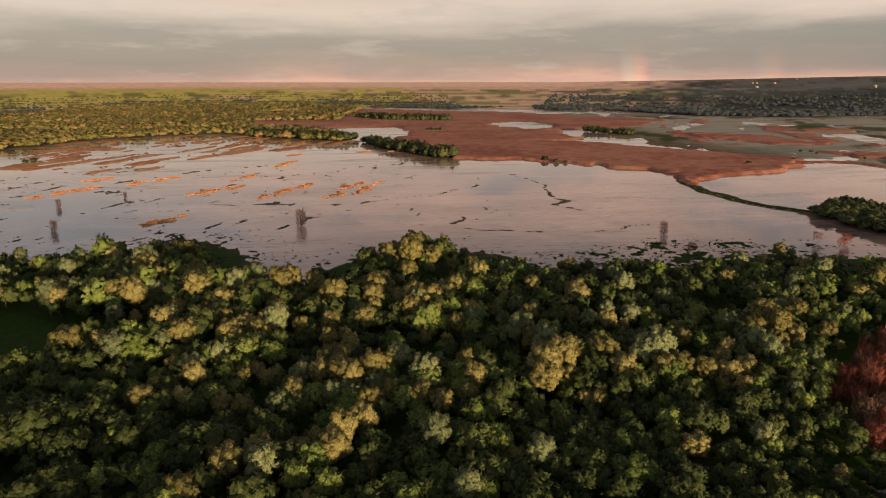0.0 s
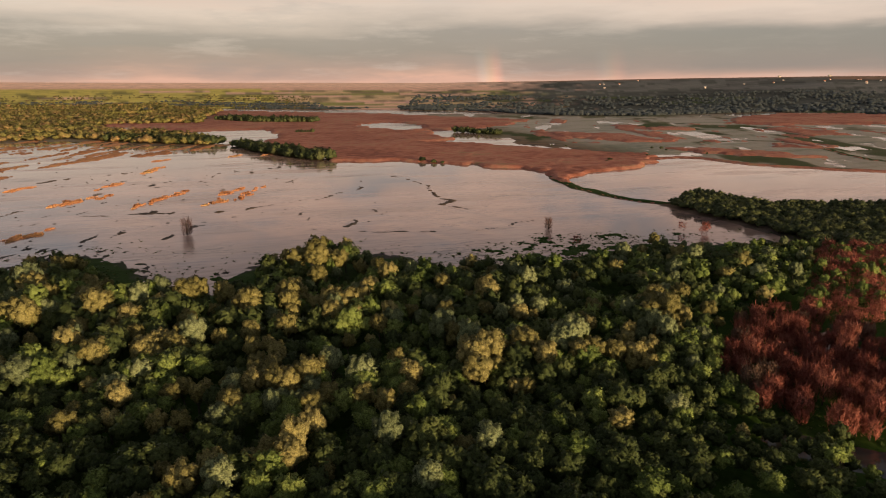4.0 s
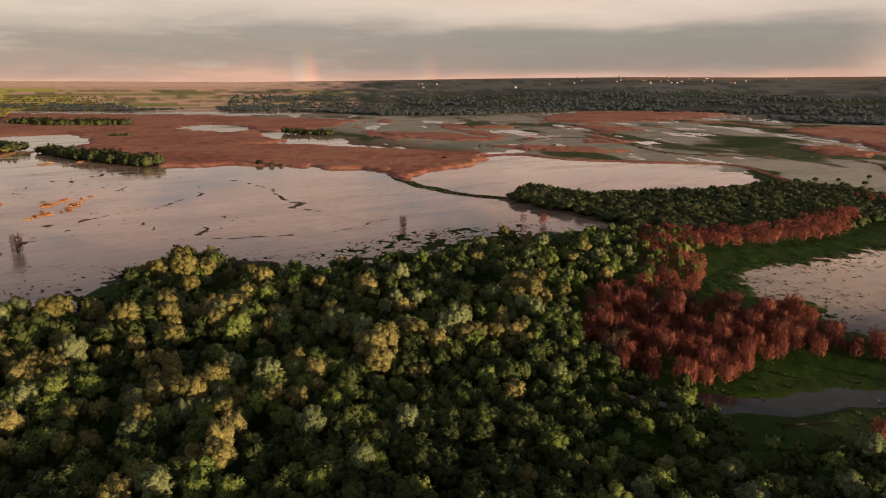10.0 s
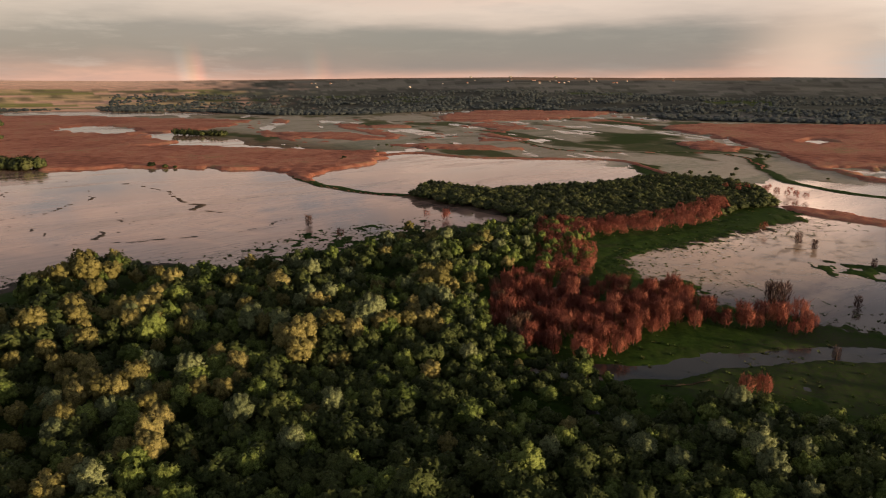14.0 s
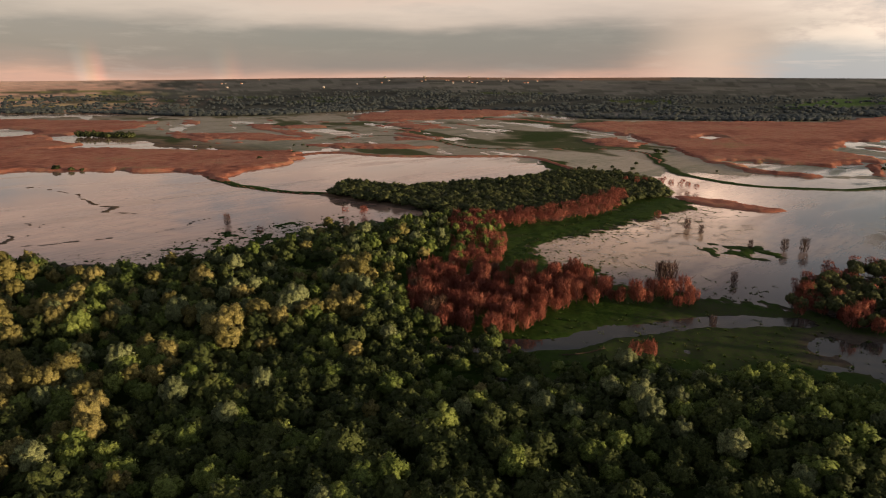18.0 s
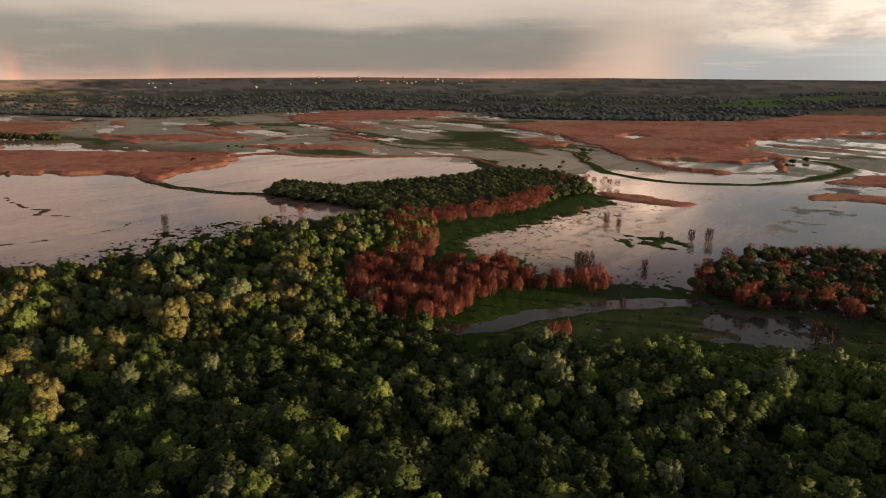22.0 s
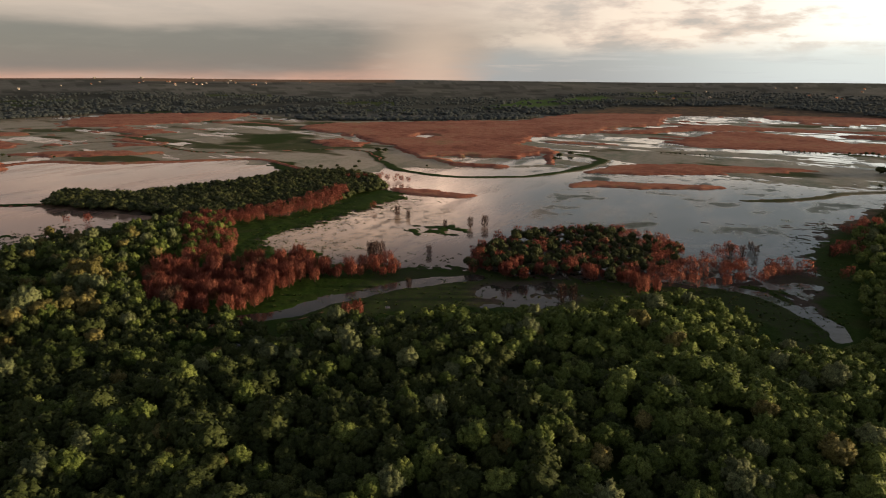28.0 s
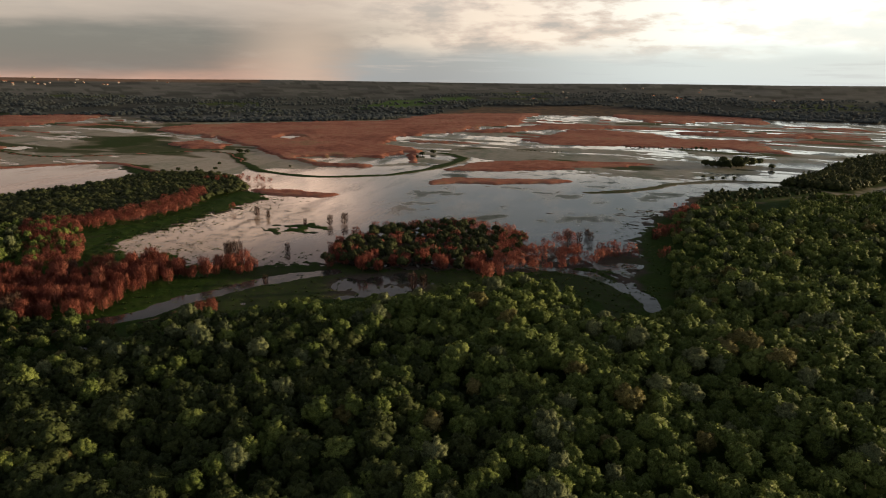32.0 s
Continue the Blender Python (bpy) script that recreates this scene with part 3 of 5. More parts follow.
# height of the skyline over the horizon: bearing, degrees
SKYLINE = [(-35, 0.12), (-25, 0.16), (-15, 0.10), (-5, 0.0), (5, -0.08), (15, -0.18), (25, -0.08), (35, 0.05), (45, 0.12), (55, 0.05), (65, 0.09),
           (75, 0.0), (85, -0.06), (95, 0.0), (105, -0.06), (115, -0.02), (180, 0.0)]

# ---------------------------------------------------------------- the ground: one sheet out to the skyline
OX, OY = -50.0, -60.0
bearing = np.concatenate([np.arange(-36, 122, 0.175), np.arange(122, 324, 4.0)])
rings = [2.0, 20.0, 40.0]
while rings[-1] < 4940:
    r = rings[-1]
    rings.append(r + (8.0 if r < 100 else max(1.9, r * r / 97600 * (0.85 if r < 1500 else 1.6))))
rings = np.array(rings)
BB, RR = np.meshgrid(np.radians(bearing), rings)
GX, GY = OX + RR * np.sin(BB), OY + RR * np.cos(BB)
RC = np.hypot(GX, GY)                                   # from the middle of the flight
BC = np.degrees(np.arctan2(GX, GY))
wx = GX + 9 * (fractal(GX, GY, 26, 3) - 0.5) * 2 * np.clip(RC / 500, 0.5, 2.0)
wy = GY + 9 * (fractal(GX, GY, 26, 4) - 0.5) * 2 * np.clip(RC / 500, 0.5, 2.0)
rough = fractal(GX, GY, 5.0, 11, 3) - 0.5
broad = fractal(GX, GY, 60.0, 12, 4) - 0.5
# streaks that follow the current
ca, sa = math.cos(radians(69)), math.sin(radians(69))
u, v = GX * ca + GY * sa, -GX * sa + GY * ca
streak = fractal(u / 5.0, v, 11.0, 21, 4)

d_forest, d_meadow = inside(FOREST, wx, wy), inside(MEADOW, wx, wy)
d_meadow = d_meadow + 18 * (fractal(GX, GY, 3.4, 17, 3) - 0.5)
d_strip = inside(STRIP, wx, wy)
grass = smooth(d_meadow, -4, 3)
land = np.maximum.reduce([smooth(d_forest, -14, 4), smooth(d_meadow, -5, 3), smooth(d_strip, -6, 4)])
for poly in (EAST_WOOD, EAST_SCRUB):
    tuft = smooth(inside(poly, wx, wy), -14, 4)
    land, grass = np.maximum(land, 0.85 * tuft), np.maximum(grass, 0.7 * tuft)
land, grass = np.maximum(land, smooth(inside(POND_END, wx, wy), -5, 4)), np.maximum(grass, smooth(inside(POND_END, wx, wy), -5, 4))
for poly in (THICKET, THICKET_S, THICKET_E, REDROW):
    land = np.maximum(land, 0.44 * smooth(inside(poly, wx, wy), -4, 4))
shore = smooth(d_forest, -70, 0) * (1 - smooth(d_forest, -2, 6))
for line, wide, tall in ((BANK_SW, 7.0, 1.0), (BANK_N, 5.5, 0.9), (DIKE_W, 6.5, 1.0), (DIKE, 8.0, 1.0), (BANK_E, 9.0, 0.62)):
    bank = tall * (1 - smooth(along(line, wx * 0.5 + GX * 0.5, wy * 0.5 + GY * 0.5), wide * 0.35, wide * 1.1))
    land, grass = np.maximum(land, bank), np.maximum(grass, bank * 0.9)
height = -0.40 + 0.95 * land + 0.18 * rough * (1 + land) + 0.22 * broad
# mud bars in the open lake, tussocks along its shore
lake = smooth(GY, 330, 380) * (1 - smooth(RC, 620, 900)) * (1 - land)
bars = fractal(u / 3.2, v, 7.0, 22, 4)
fine_bars = fractal(u / 2.5, v, 3.4, 23, 3)
height += lake * (1.8 * np.maximum(streak - 0.63, 0) + 2.0 * np.maximum(bars - 0.63, 0) + 2.4 * np.maximum(fine_bars - 0.64, 0)) * (0.5 + 0.8 * smooth(-GX, -260, 120))
for line, wide in ((curved([(152, 580), (163, 515), (160, 470), (166, 455), (153, 439), (170, 412)]), 3.5), (curved([(90, 414), (95, 398), (88, 386)]), 3.0),
                   (curved([(78, 479), (92, 500), (110, 521), (116, 538)]), 3.0), (curved([(60, 395), (95, 372), (150, 360), (190, 372)]), 2.5), (curved([(-60, 470), (10, 455), (60, 475)]), 2.5)):
    height += 0.62 * (1 - smooth(along(line, wx, wy), 0.2 * wide, 0.8 * wide)) * smooth(fractal(GX, GY, 8.0, 29, 3), 0.35, 0.6)
height += 0.50 * shore ** 2 + 0.55 * shore * (fractal(GX, GY * 0.8, 4.2, 31, 4) - 0.5)
flats = smooth(d_meadow, -26, -3) * smooth(inside([(267, 198), (296, 185), (352, 187), (394, 181), (373, 155), (376, 138), (244, 88), (257, 105), (237, 136), (242, 168)], wx, wy), -25, 12)
height += flats * (0.20 + 1.05 * (fractal(GX, GY, 2.6, 33, 3) - 0.5))
grass = np.maximum(grass, 0.7 * flats * (1 - smooth(RC, 330, 420)))
pond = smooth(inside(POND, wx, wy), -6, 4)
marsh = smooth(RC, 560, 680) * (1 - smooth(RC, 1500, 1900)) * smooth(GX, 300, 420) * (1 - land) * (1 - pond)
height += marsh * (1.7 * (fractal(u * 0.25, v, 30.0, 35, 4) - 0.235) + 0.22 * smooth(GY, 120, 300))
east = smooth(GX, 330, 380) * (1 - smooth(GY, 60, 130)) * (1 - smooth(RC, 620, 760)) * (1 - land)
height += east * 2.0 * np.maximum(fractal(GX, GY * 0.35, 2.6, 47, 3) - 0.60, 0)
height += east * 0.8 * np.maximum(fractal(GX * 1.8, GY * 0.4, 6.0, 37, 4) - 0.58, 0)
fr = fractal(GX, GY, 7.0, 39, 4) - 0.5
wet = grass * smooth(d_meadow, 0, 6) * (1 - smooth(d_forest, -4, 2))
height = height * (1 - wet) + wet * (0.21 + 0.45 * smooth(d_meadow, 3, 12) * smooth(GY, 110, 150) + 0.75 * fr)
for line, wide in ((CHANNEL, 6.5), (CREEK, 5.0)):
    cut = 1 - smooth(along(line, wx, wy), wide * 0.4, wide)
    height, grass = height * (1 - cut) - 0.5 * cut, grass * (1 - cut * cut * 0.7)
cut = smooth(inside(SHALLOW, wx, wy), -8, 4)
height, grass = height * (1 - 0.8 * cut) + cut * (0.12 * fr - 0.07), grass * (1 - 0.55 * cut)
tan_flat = smooth(inside(TAN_FLAT, wx, wy), -8, 6) * (1 - land)
height = np.maximum(height, -0.40 + 0.46 * tan_flat + 0.10 * rough)
for poly, most in ((SHORE_GRASS, 0.34), (GRASS_ISLET, 0.55)):
    tuft = smooth(inside(poly, wx, wy), -14, 8)
    height = np.maximum(height, -0.42 + most * tuft + 2.0 * (fractal(GX, GY, 5.0, 45, 4) - 0.5) * tuft)
    grass = np.maximum(grass, 0.85 * tuft)
green = smooth(inside(GREEN_FIELD, wx, wy) + 60 * (fractal(u * 0.4, v, 30.0, 53, 4) - 0.5), -40, 45)
height = np.maximum(height, -0.45 + 0.75 * green + 0.2 * rough)
grass = np.maximum(grass, green * 0.7)
for poly in (GLADE_A, GLADE_B):
    grass = np.maximum(grass, 0.9 * smooth(inside(poly, wx, wy), -4, 4))
grass = grass * (1 - 0.42 * smooth(d_meadow, 0, 4) * (1 - smooth(GY, 95, 125)))
grass = np.maximum(grass, 0.75 * smooth(inside(CLEARING, wx, wy), -10, 10))
grass = np.maximum(grass, 0.55 * shore * smooth(fractal(GX, GY, 18, 41), 0.42, 0.6))
grass = np.maximum(grass, 0.62 * marsh * smooth(fractal(u * 0.4, v, 70, 43), 0.48, 0.68))
grass = np.maximum(grass, 0.8 * smooth(d_forest + 14 * (fractal(GX, GY, 9, 49, 3) - 0.5), -20, -6))
# open pools in the reed
hole = np.maximum.reduce([inside(p, wx, wy) for p in POOLS])
cut = smooth(hole, -3, 4)
height = height * (1 - cut) - 0.45 * cut
# outside the view the marsh dries out into plain land
foot = np.interp(BC, *np.array(WOOD_FOOT).T)
dry = np.maximum(smooth(RC - foot, -60, 60), np.maximum(smooth(-BC, 32, 40), smooth(BC, 117, 124)) * smooth(RC, 200, 260))
dry = np.maximum(dry, smooth(inside(WESTWOOD, wx, wy), -20, 10))
height = height * (1 - dry) + dry * (0.6 + 0.6 * broad)
# rise to the skyline
top = 80 + np.tan(np.radians(np.interp(BC, *np.array(SKYLINE).T))) * 4880
start = np.interp(BC, [-40, 10, 40, 60, 110, 125], [2350, 2350, 2000, 1700, 1900, 2000])
rise = np.clip((RC - start) / (4850 - start), 0, 1)
bumpy = 1 + 0.5 * (fractal(GX, GY, 520, 51, 3) - 0.5) * smooth(BC, 20, 45) * smooth(1 - rise, 0, 0.3)
height += top * (rise ** 0.92) * bumpy

# far cover: strips of fields and woods on the rise
band = fractal(BC * 26.0, np.log(np.maximum(RC, 1)) * 900, 34.0, 61, 3)
plot = lattice(np.floor(BC / 5.0 + 6 * lattice(np.floor(np.log(np.maximum(RC, 1)) * 24), np.floor(RC * 0), 5)), np.floor(np.log(np.maximum(RC, 1)) * 24), 9)
# HILL and WOOD are paled as if by haze, PINK by sunlit haze
PINK, STRAW, CROP, WOOD, HILL = (0.80, 0.49, 0.37), (0.66, 0.46, 0.27), (0.30, 0.29, 0.10), (0.066, 0.070, 0.062), (0.125, 0.124, 0.116)
pick = lambda c: np.array(c)[None, None, :]  # noqa: E731
west = np.where(plot[..., None] < 0.24, pick(CROP), np.where(plot[..., None] < 0.52, pick(STRAW), np.where(plot[..., None] < 0.99, pick(PINK), pick(WOOD))))
west = np.where((rise > 0.45)[..., None], pick(PINK), west)
# ripe fields next to the western wood, sunlit haze painted pink up to the skyline, rows of trees between
ripe = ((BC < 3 + 8 * (band - 0.5)) & (rise < 0.60) & (plot < 0.85))[..., None]
west = np.where(ripe, pick((0.60, 0.50, 0.13)), west)
west = np.where((rise > 0.66)[..., None], pick((0.92, 0.60, 0.46)), west)
rows = (smooth(band, 0.52, 0.66) * smooth(rise, 0.02, 0.10) * (1 - smooth(rise, 0.40, 0.62)))[..., None]
west = west * (1 - 0.7 * rows) + pick((0.085, 0.095, 0.045)) * 0.7 * rows
relief = fractal(BC * 7.0, np.log(np.maximum(RC, 1)) * 300, 34.0, 63, 3)
hill = np.where((band > 0.60 - 0.5 * (1 - smooth(rise, 0.08, 0.42)))[..., None], pick(WOOD), pick(HILL))
# lit and shaded sides of the slopes, multiplied into the colour
hill = hill * (0.86 + 0.42 * smooth(relief, 0.35, 0.65))[..., None]
hill = np.where(((plot > 0.93) & (rise < 0.5))[..., None], pick((0.075, 0.10, 0.032)), hill)
# sunlit brown edge painted along the top of the ridge
hill = np.where(((rise > 0.86) & (BC < 64))[..., None], pick((0.26, 0.16, 0.11)), hill)
field_far = smooth(inside([(1800, 640), (1960, 470), (2500, 330), (2750, 420), (2300, 640)], GX, GY), 0, 30)[..., None]
hill = hill * (1 - field_far) + pick((0.08, 0.14, 0.035)) * field_far
blend = smooth(BC + 16 * (band - 0.5), 16, 27)[..., None]
field = west * (1 - blend) + hill * blend
far = smooth(RC - foot, -30, 40) * smooth(RC, 1000, 1300)

nr, nb = GX.shape
idx = np.arange(nr * nb).reshape(nr, nb)
nxt = np.roll(idx, -1, 1)
quads = np.stack([idx[:-1], idx[1:], nxt[1:], nxt[:-1]], -1).reshape(-1, 4)[:, ::-1]
me = mesh_of("ground", np.stack([GX, GY, height], -1).reshape(-1, 3), quads, M_GROUND, flat=False)
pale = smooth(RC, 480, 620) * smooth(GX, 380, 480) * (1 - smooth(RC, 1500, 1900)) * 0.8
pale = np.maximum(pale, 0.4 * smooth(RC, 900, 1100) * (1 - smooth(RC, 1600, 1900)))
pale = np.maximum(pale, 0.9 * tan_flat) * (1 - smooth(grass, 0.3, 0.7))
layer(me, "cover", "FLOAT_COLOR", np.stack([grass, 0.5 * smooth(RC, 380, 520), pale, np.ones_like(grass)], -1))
layer(me, "field", "FLOAT_COLOR", np.concatenate([field, np.ones((nr, nb, 1))], -1))
layer(me, "far", "FLOAT", far)
tagged(new("ground", me), "muddy marsh ground with grass, fields and wooded slopes far off", "ground", kind="structure")

# ---------------------------------------------------------------- the water: one level sheet
wr = np.array([1.0, 60, 150, 300, 600, 1000, 1500, 2000, 2600, 3000])
wa = np.radians(np.arange(0, 360, 5.0))
WA, WR = np.meshgrid(wa, wr)
wid = np.arange(WA.size).reshape(WA.shape)
wnx = np.roll(wid, -1, 1)
wq = np.stack([wid[:-1], wid[1:], wnx[1:], wnx[:-1]], -1).reshape(-1, 4)[:, ::-1]
me = mesh_of("water", np.stack([OX + WR * np.sin(WA), OY + WR * np.cos(WA), 0 * WA], -1).reshape(-1, 3), wq, M_WATER)
tagged(new("water", me), "calm shallow flood water mirroring a pale evening sky", "water", kind="structure")


# ---------------------------------------------------------------- reed beds
def reed_bed(name, mask, tall, label, mat=M_REED):
    """A raised, uneven sheet of reed wherever mask (metres within the outline) is above 0."""
    z = -0.5 + (tall + 0.5) * smooth(mask, -1.0, 2.5) * (1 + 0.0 * mask)
    z = z + min(tall / 2.0, 1.0) * smooth(mask, 0, 4) * (1.1 * rough + 0.5 * (fractal(GX, GY, 2.2, 71, 2) - 0.5) + 1.0 * broad)
    keep = (mask > -6).ravel()[quads].any(1)
    q = quads[keep]
    used, back = np.unique(q, return_inverse=True)
    if len(q) == 0:
        return
    data = mesh_of(name, np.stack([GX, GY, z], -1).reshape(-1, 3)[used], back.reshape(-1, 4), mat, flat=False)
    tagged(new(name, data), label, "reeds", "reed beds", "stuff")


cuts = fractal(u * 0.35, v, 40.0, 73, 4)
for key, poly in REEDS.items():
    m = inside(poly, wx, wy)
    m = np.minimum(m, -hole) - (5.0 if key in ("spit", "bar_c") else 0.0)
    edge = 14 * np.clip(RC / 900, 0.3, 1.6) * smooth(26 - m, 0, 26)
    m = m - edge * np.maximum(cuts - 0.55, 0) * 8
    reed_bed("reed_bed", m, 1.1 if key in ("spit", "bar_c", "bar_d", "bar_e") else 2.0, "rust-coloured bed of dry reeds standing in shallow water")
m = np.minimum(inside(NW_SHALLOWS, wx, wy), (streak - 0.575) * 60)
reed_bed("reed_bed", m, 0.9, "streaky orange bars of dry reed in the open lake", M_GOLD_REED)
for line, wide in ((BANK_N, 4.2), (DIKE_W, 2.2), (BANK_SW, 1.4)):
    m = wide - along(line, wx * 0.4 + GX * 0.6 + 3, wy * 0.4 + GY * 0.6 + 3)
    reed_bed("reed_bed", m, 1.3, "thin fringe of dry reed along a grassy bank")
# scattered bars of reed through the eastern marsh
m = np.minimum.reduce([smooth(RC, 860, 980) * 30 - 15, 20 - 40 * smooth(RC - foot, -220, -60), (fractal(u * 0.30, v, 46.0, 75, 4) - 0.655) * 160, 60 * smooth(GX, 380, 480) - 25,
                       -hole, 20 - 40 * green])
reed_bed("reed_bed", m, 1.2, "low rusty reed bars scattered through the flooded marsh")


# ---------------------------------------------------------------- trees
def ball(n):
    """Points on a unit ball, evenly spread, and the faces of a small ball."""
    bm = bmesh.new()
    bmesh.ops.create_icosphere(bm, subdivisions=n, radius=1.0)
    bm.verts.ensure_lookup_table()
    v = np.array([p.co[:] for p in bm.verts])
    f = np.array([[p.index for p in face.verts] for face in bm.faces])
    bm.free()
    return v, f


BALL1 = ball(1)
# a rougher heart for crowns farther off
BALL0 = (np.array([(1, 0, 0), (-1, 0, 0), (0, 1, 0), (0, -1, 0), (0, 0, 1), (0, 0, -1)]) * 1.1,
         np.array([(0, 2, 4), (2, 1, 4), (1, 3, 4), (3, 0, 4), (2, 0, 5), (1, 2, 5), (3, 1, 5), (0, 3, 5)]))


def join(pieces):
    verts, faces, n = [], [], 0
    for v, f in pieces:
        verts.append(v)
        faces.append(f + n)
        n += len(v)
    return np.concatenate(verts), np.concatenate(faces)


def limb(a, b, ra, rb, sides=5):
    """A tapered limb from a to b."""
    a, b = np.array(a, float), np.array(b, float)
    d = (b - a) / (np.linalg.norm(b - a) + 1e-9)
    s = np.cross(d, (0.3, 0.9, 0.2))
    s /= np.linalg.norm(s)
    t = np.cross(d, s)
    ang = np.arange(sides) * 2 * np.pi / sides
    ring = np.cos(ang)[:, None] * s + np.sin(ang)[:, None] * t
    v = np.concatenate([a + ring * ra, b + ring * rb])
    i = np.arange(sides)
    j = (i + 1) % sides
    return v, np.concatenate([np.stack([i, j, j + sides], -1), np.stack([i, j + sides, i + sides], -1)])


def leaves(centres, normals, size, g):
    """One folded leaf spray, a triangle, at each centre."""
    n = len(centres)
    nrm = normals + g.normal(0, 0.45, (n, 3))
    nrm /= np.linalg.norm(nrm, axis=1, keepdims=True)
    s = np.cross(nrm, g.normal(0, 1, (n, 3)))
    s /= np.linalg.norm(s, axis=1, keepdims=True)
    t = np.cross(nrm, s)
    size = size * g.uniform(0.65, 1.35, (n, 1))
    v = np.stack([centres - s * size * 0.55, centres + s * size * 0.55, centres + t * size * 0.95 + nrm * size * 0.2], 1).reshape(-1, 3)
    return v, np.arange(3 * n).reshape(-1, 3)


def crown(seed, count, size, radius=2.7, base=3.2, top=9.5, lobes=9, upright=0.0, fine=False):
    """A domed crown: puffs of foliage over a solid heart, with fine leaf sprays standing off them."""
    g = np.random.default_rng(seed)
    mid, half = (base + top) / 2, (top - base) / 2
    step = (np.arange(lobes) + 0.5) / lobes
    hgt = 0.97 - 1.5 * step + g.normal(0, 0.07, lobes)
    ang = np.arange(lobes) * 2.39996 + g.uniform(0, 6) + g.normal(0, 0.25, lobes)
    wide = np.sqrt(np.clip(1 - hgt ** 2, 0.02, 1)) * radius * g.uniform(0.52, 0.74, lobes)
    c = np.stack([np.cos(ang) * wide, np.sin(ang) * wide, mid + hgt * half * g.uniform(0.56, 0.74, lobes)], -1)
    rad = radius * g.uniform(0.28, 0.46, lobes) * 2.55 / math.sqrt(lobes)
    stretch = np.array([1, 1, 1.38 + upright])
    heart = np.array([radius * 0.66, radius * 0.66, half * 0.74])
    who = g.choice(lobes, count * 4, p=rad ** 2 / (rad ** 2).sum())
    d = g.normal(0, 1, (count * 4, 3))
    d[:, 2] += 0.3
    d /= np.linalg.norm(d, axis=1, keepdims=True)
    at = c[who] + d * stretch * rad[who, None] * g.uniform(0.90, 1.14, (count * 4, 1))
    depth = (np.linalg.norm((at[:, None] - c[None]) / stretch, axis=2) / rad[None]).min(1)
    dome = (at - (0, 0, mid)) / (radius, radius, half)
    keep = np.flatnonzero((depth > 0.86) & (np.linalg.norm((at - (0, 0, mid)) / heart, axis=1) > 0.95) & ((d[:, 2] > -0.4) | (g.random(count * 4) < 0.25)))[:count]
    pieces = [leaves(at[keep], d[keep], size, g)]
    # the sprays shade as one soft rounded mass
    soft = [np.repeat(0.75 * d[keep] + 0.8 * dome[keep] + g.normal(0, 0.16, (len(keep), 3)), 3, axis=0)]
    ball_v, ball_f = BALL1 if fine else BALL0
    for k in range(lobes):
        v = c[k] + ball_v * (1 + g.normal(0, 0.09, (len(ball_v), 1))) * stretch * rad[k] * 0.95
        pieces.append((v, ball_f))
        soft.append(0.75 * ball_v + 0.8 * (v - (0, 0, mid)) / (radius, radius, half))
    pieces.append((BALL1[0] * heart + (0, 0, mid), BALL1[1]))
    soft.append(BALL1[0])
    soft = np.concatenate(soft)
    return (*join(pieces), soft / np.linalg.norm(soft, axis=1, keepdims=True))


def trunk(seed, top=6.0, thick=0.22, forks=4):
    g = np.random.default_rng(seed)
    bend = g.normal(0, 0.25, 2)
    mid = np.array([bend[0], bend[1], top * 0.5])
    pieces = [limb((0, 0, -0.3), mid, thick, thick * 0.75), limb(mid, (bend[0] * 2, bend[1] * 2, top), thick * 0.75, thick * 0.3)]
    for k in range(forks):
        a = k * 6.28 / forks + g.uniform(0, 1)
        h = g.uniform(0.35, 0.7) * top
        f = np.array([bend[0] * h / top * 2, bend[1] * h / top * 2, h])
        pieces.append(limb(f, f + np.array([math.cos(a) * 1.6, math.sin(a) * 1.6, 1.6 + g.uniform(0, 1)]), thick * 0.45, thick * 0.12, 4))
    return join(pieces)


def twigs(seed, count, radius=2.0, base=1.2, top=7.0, wide=0.10):
    """A bare, budding crown: fine twigs sweeping upwards from the limbs."""
    g = np.random.default_rng(seed)
    h = g.uniform(0, 1, count)
    a = g.uniform(0, 6.283, count)
    clump = np.round(a / 0.9) * 0.9
    a = a * 0.45 + clump * 0.55
    r = radius * np.sqrt(g.uniform(0.05, 1, count)) * np.sqrt(np.clip(1.05 - (h * 1.25 - 0.6) ** 2, 0.05, 1))
    foot = np.stack([np.cos(a) * r * 0.8, np.sin(a) * r * 0.8, base + h * (top - base) * 0.82], -1)
    grow = np.stack([np.cos(a) * 0.35, np.sin(a) * 0.35, np.ones(count)], -1) + g.normal(0, 0.25, (count, 3))
    tip = foot + grow * g.uniform(0.8, 2.0, (count, 1)) * (top / 7.0)
    s = np.cross(grow, g.normal(0, 1, (count, 3)))
    s = s / np.linalg.norm(s, axis=1, keepdims=True) * wide * g.uniform(0.6, 1.6, (count, 1))
    mid = (foot + tip) / 2
    v = np.stack([foot, mid + s * 2.4, tip], 1)
    soft = np.stack([np.cos(a) * r / radius, np.sin(a) * r / radius, 0.25 + 0.6 * h], -1) + g.normal(0, 0.15, (count, 3))
    soft /= np.linalg.norm(soft, axis=1, keepdims=True)
    face = np.cross(v[:, 1] - v[:, 0], v[:, 2] - v[:, 0])
    back = (face * soft).sum(1) < 0
    v[back] = v[back][:, ::-1]
    return v.reshape(-1, 3), np.arange(3 * count).reshape(-1, 3), np.repeat(soft, 3, axis=0)


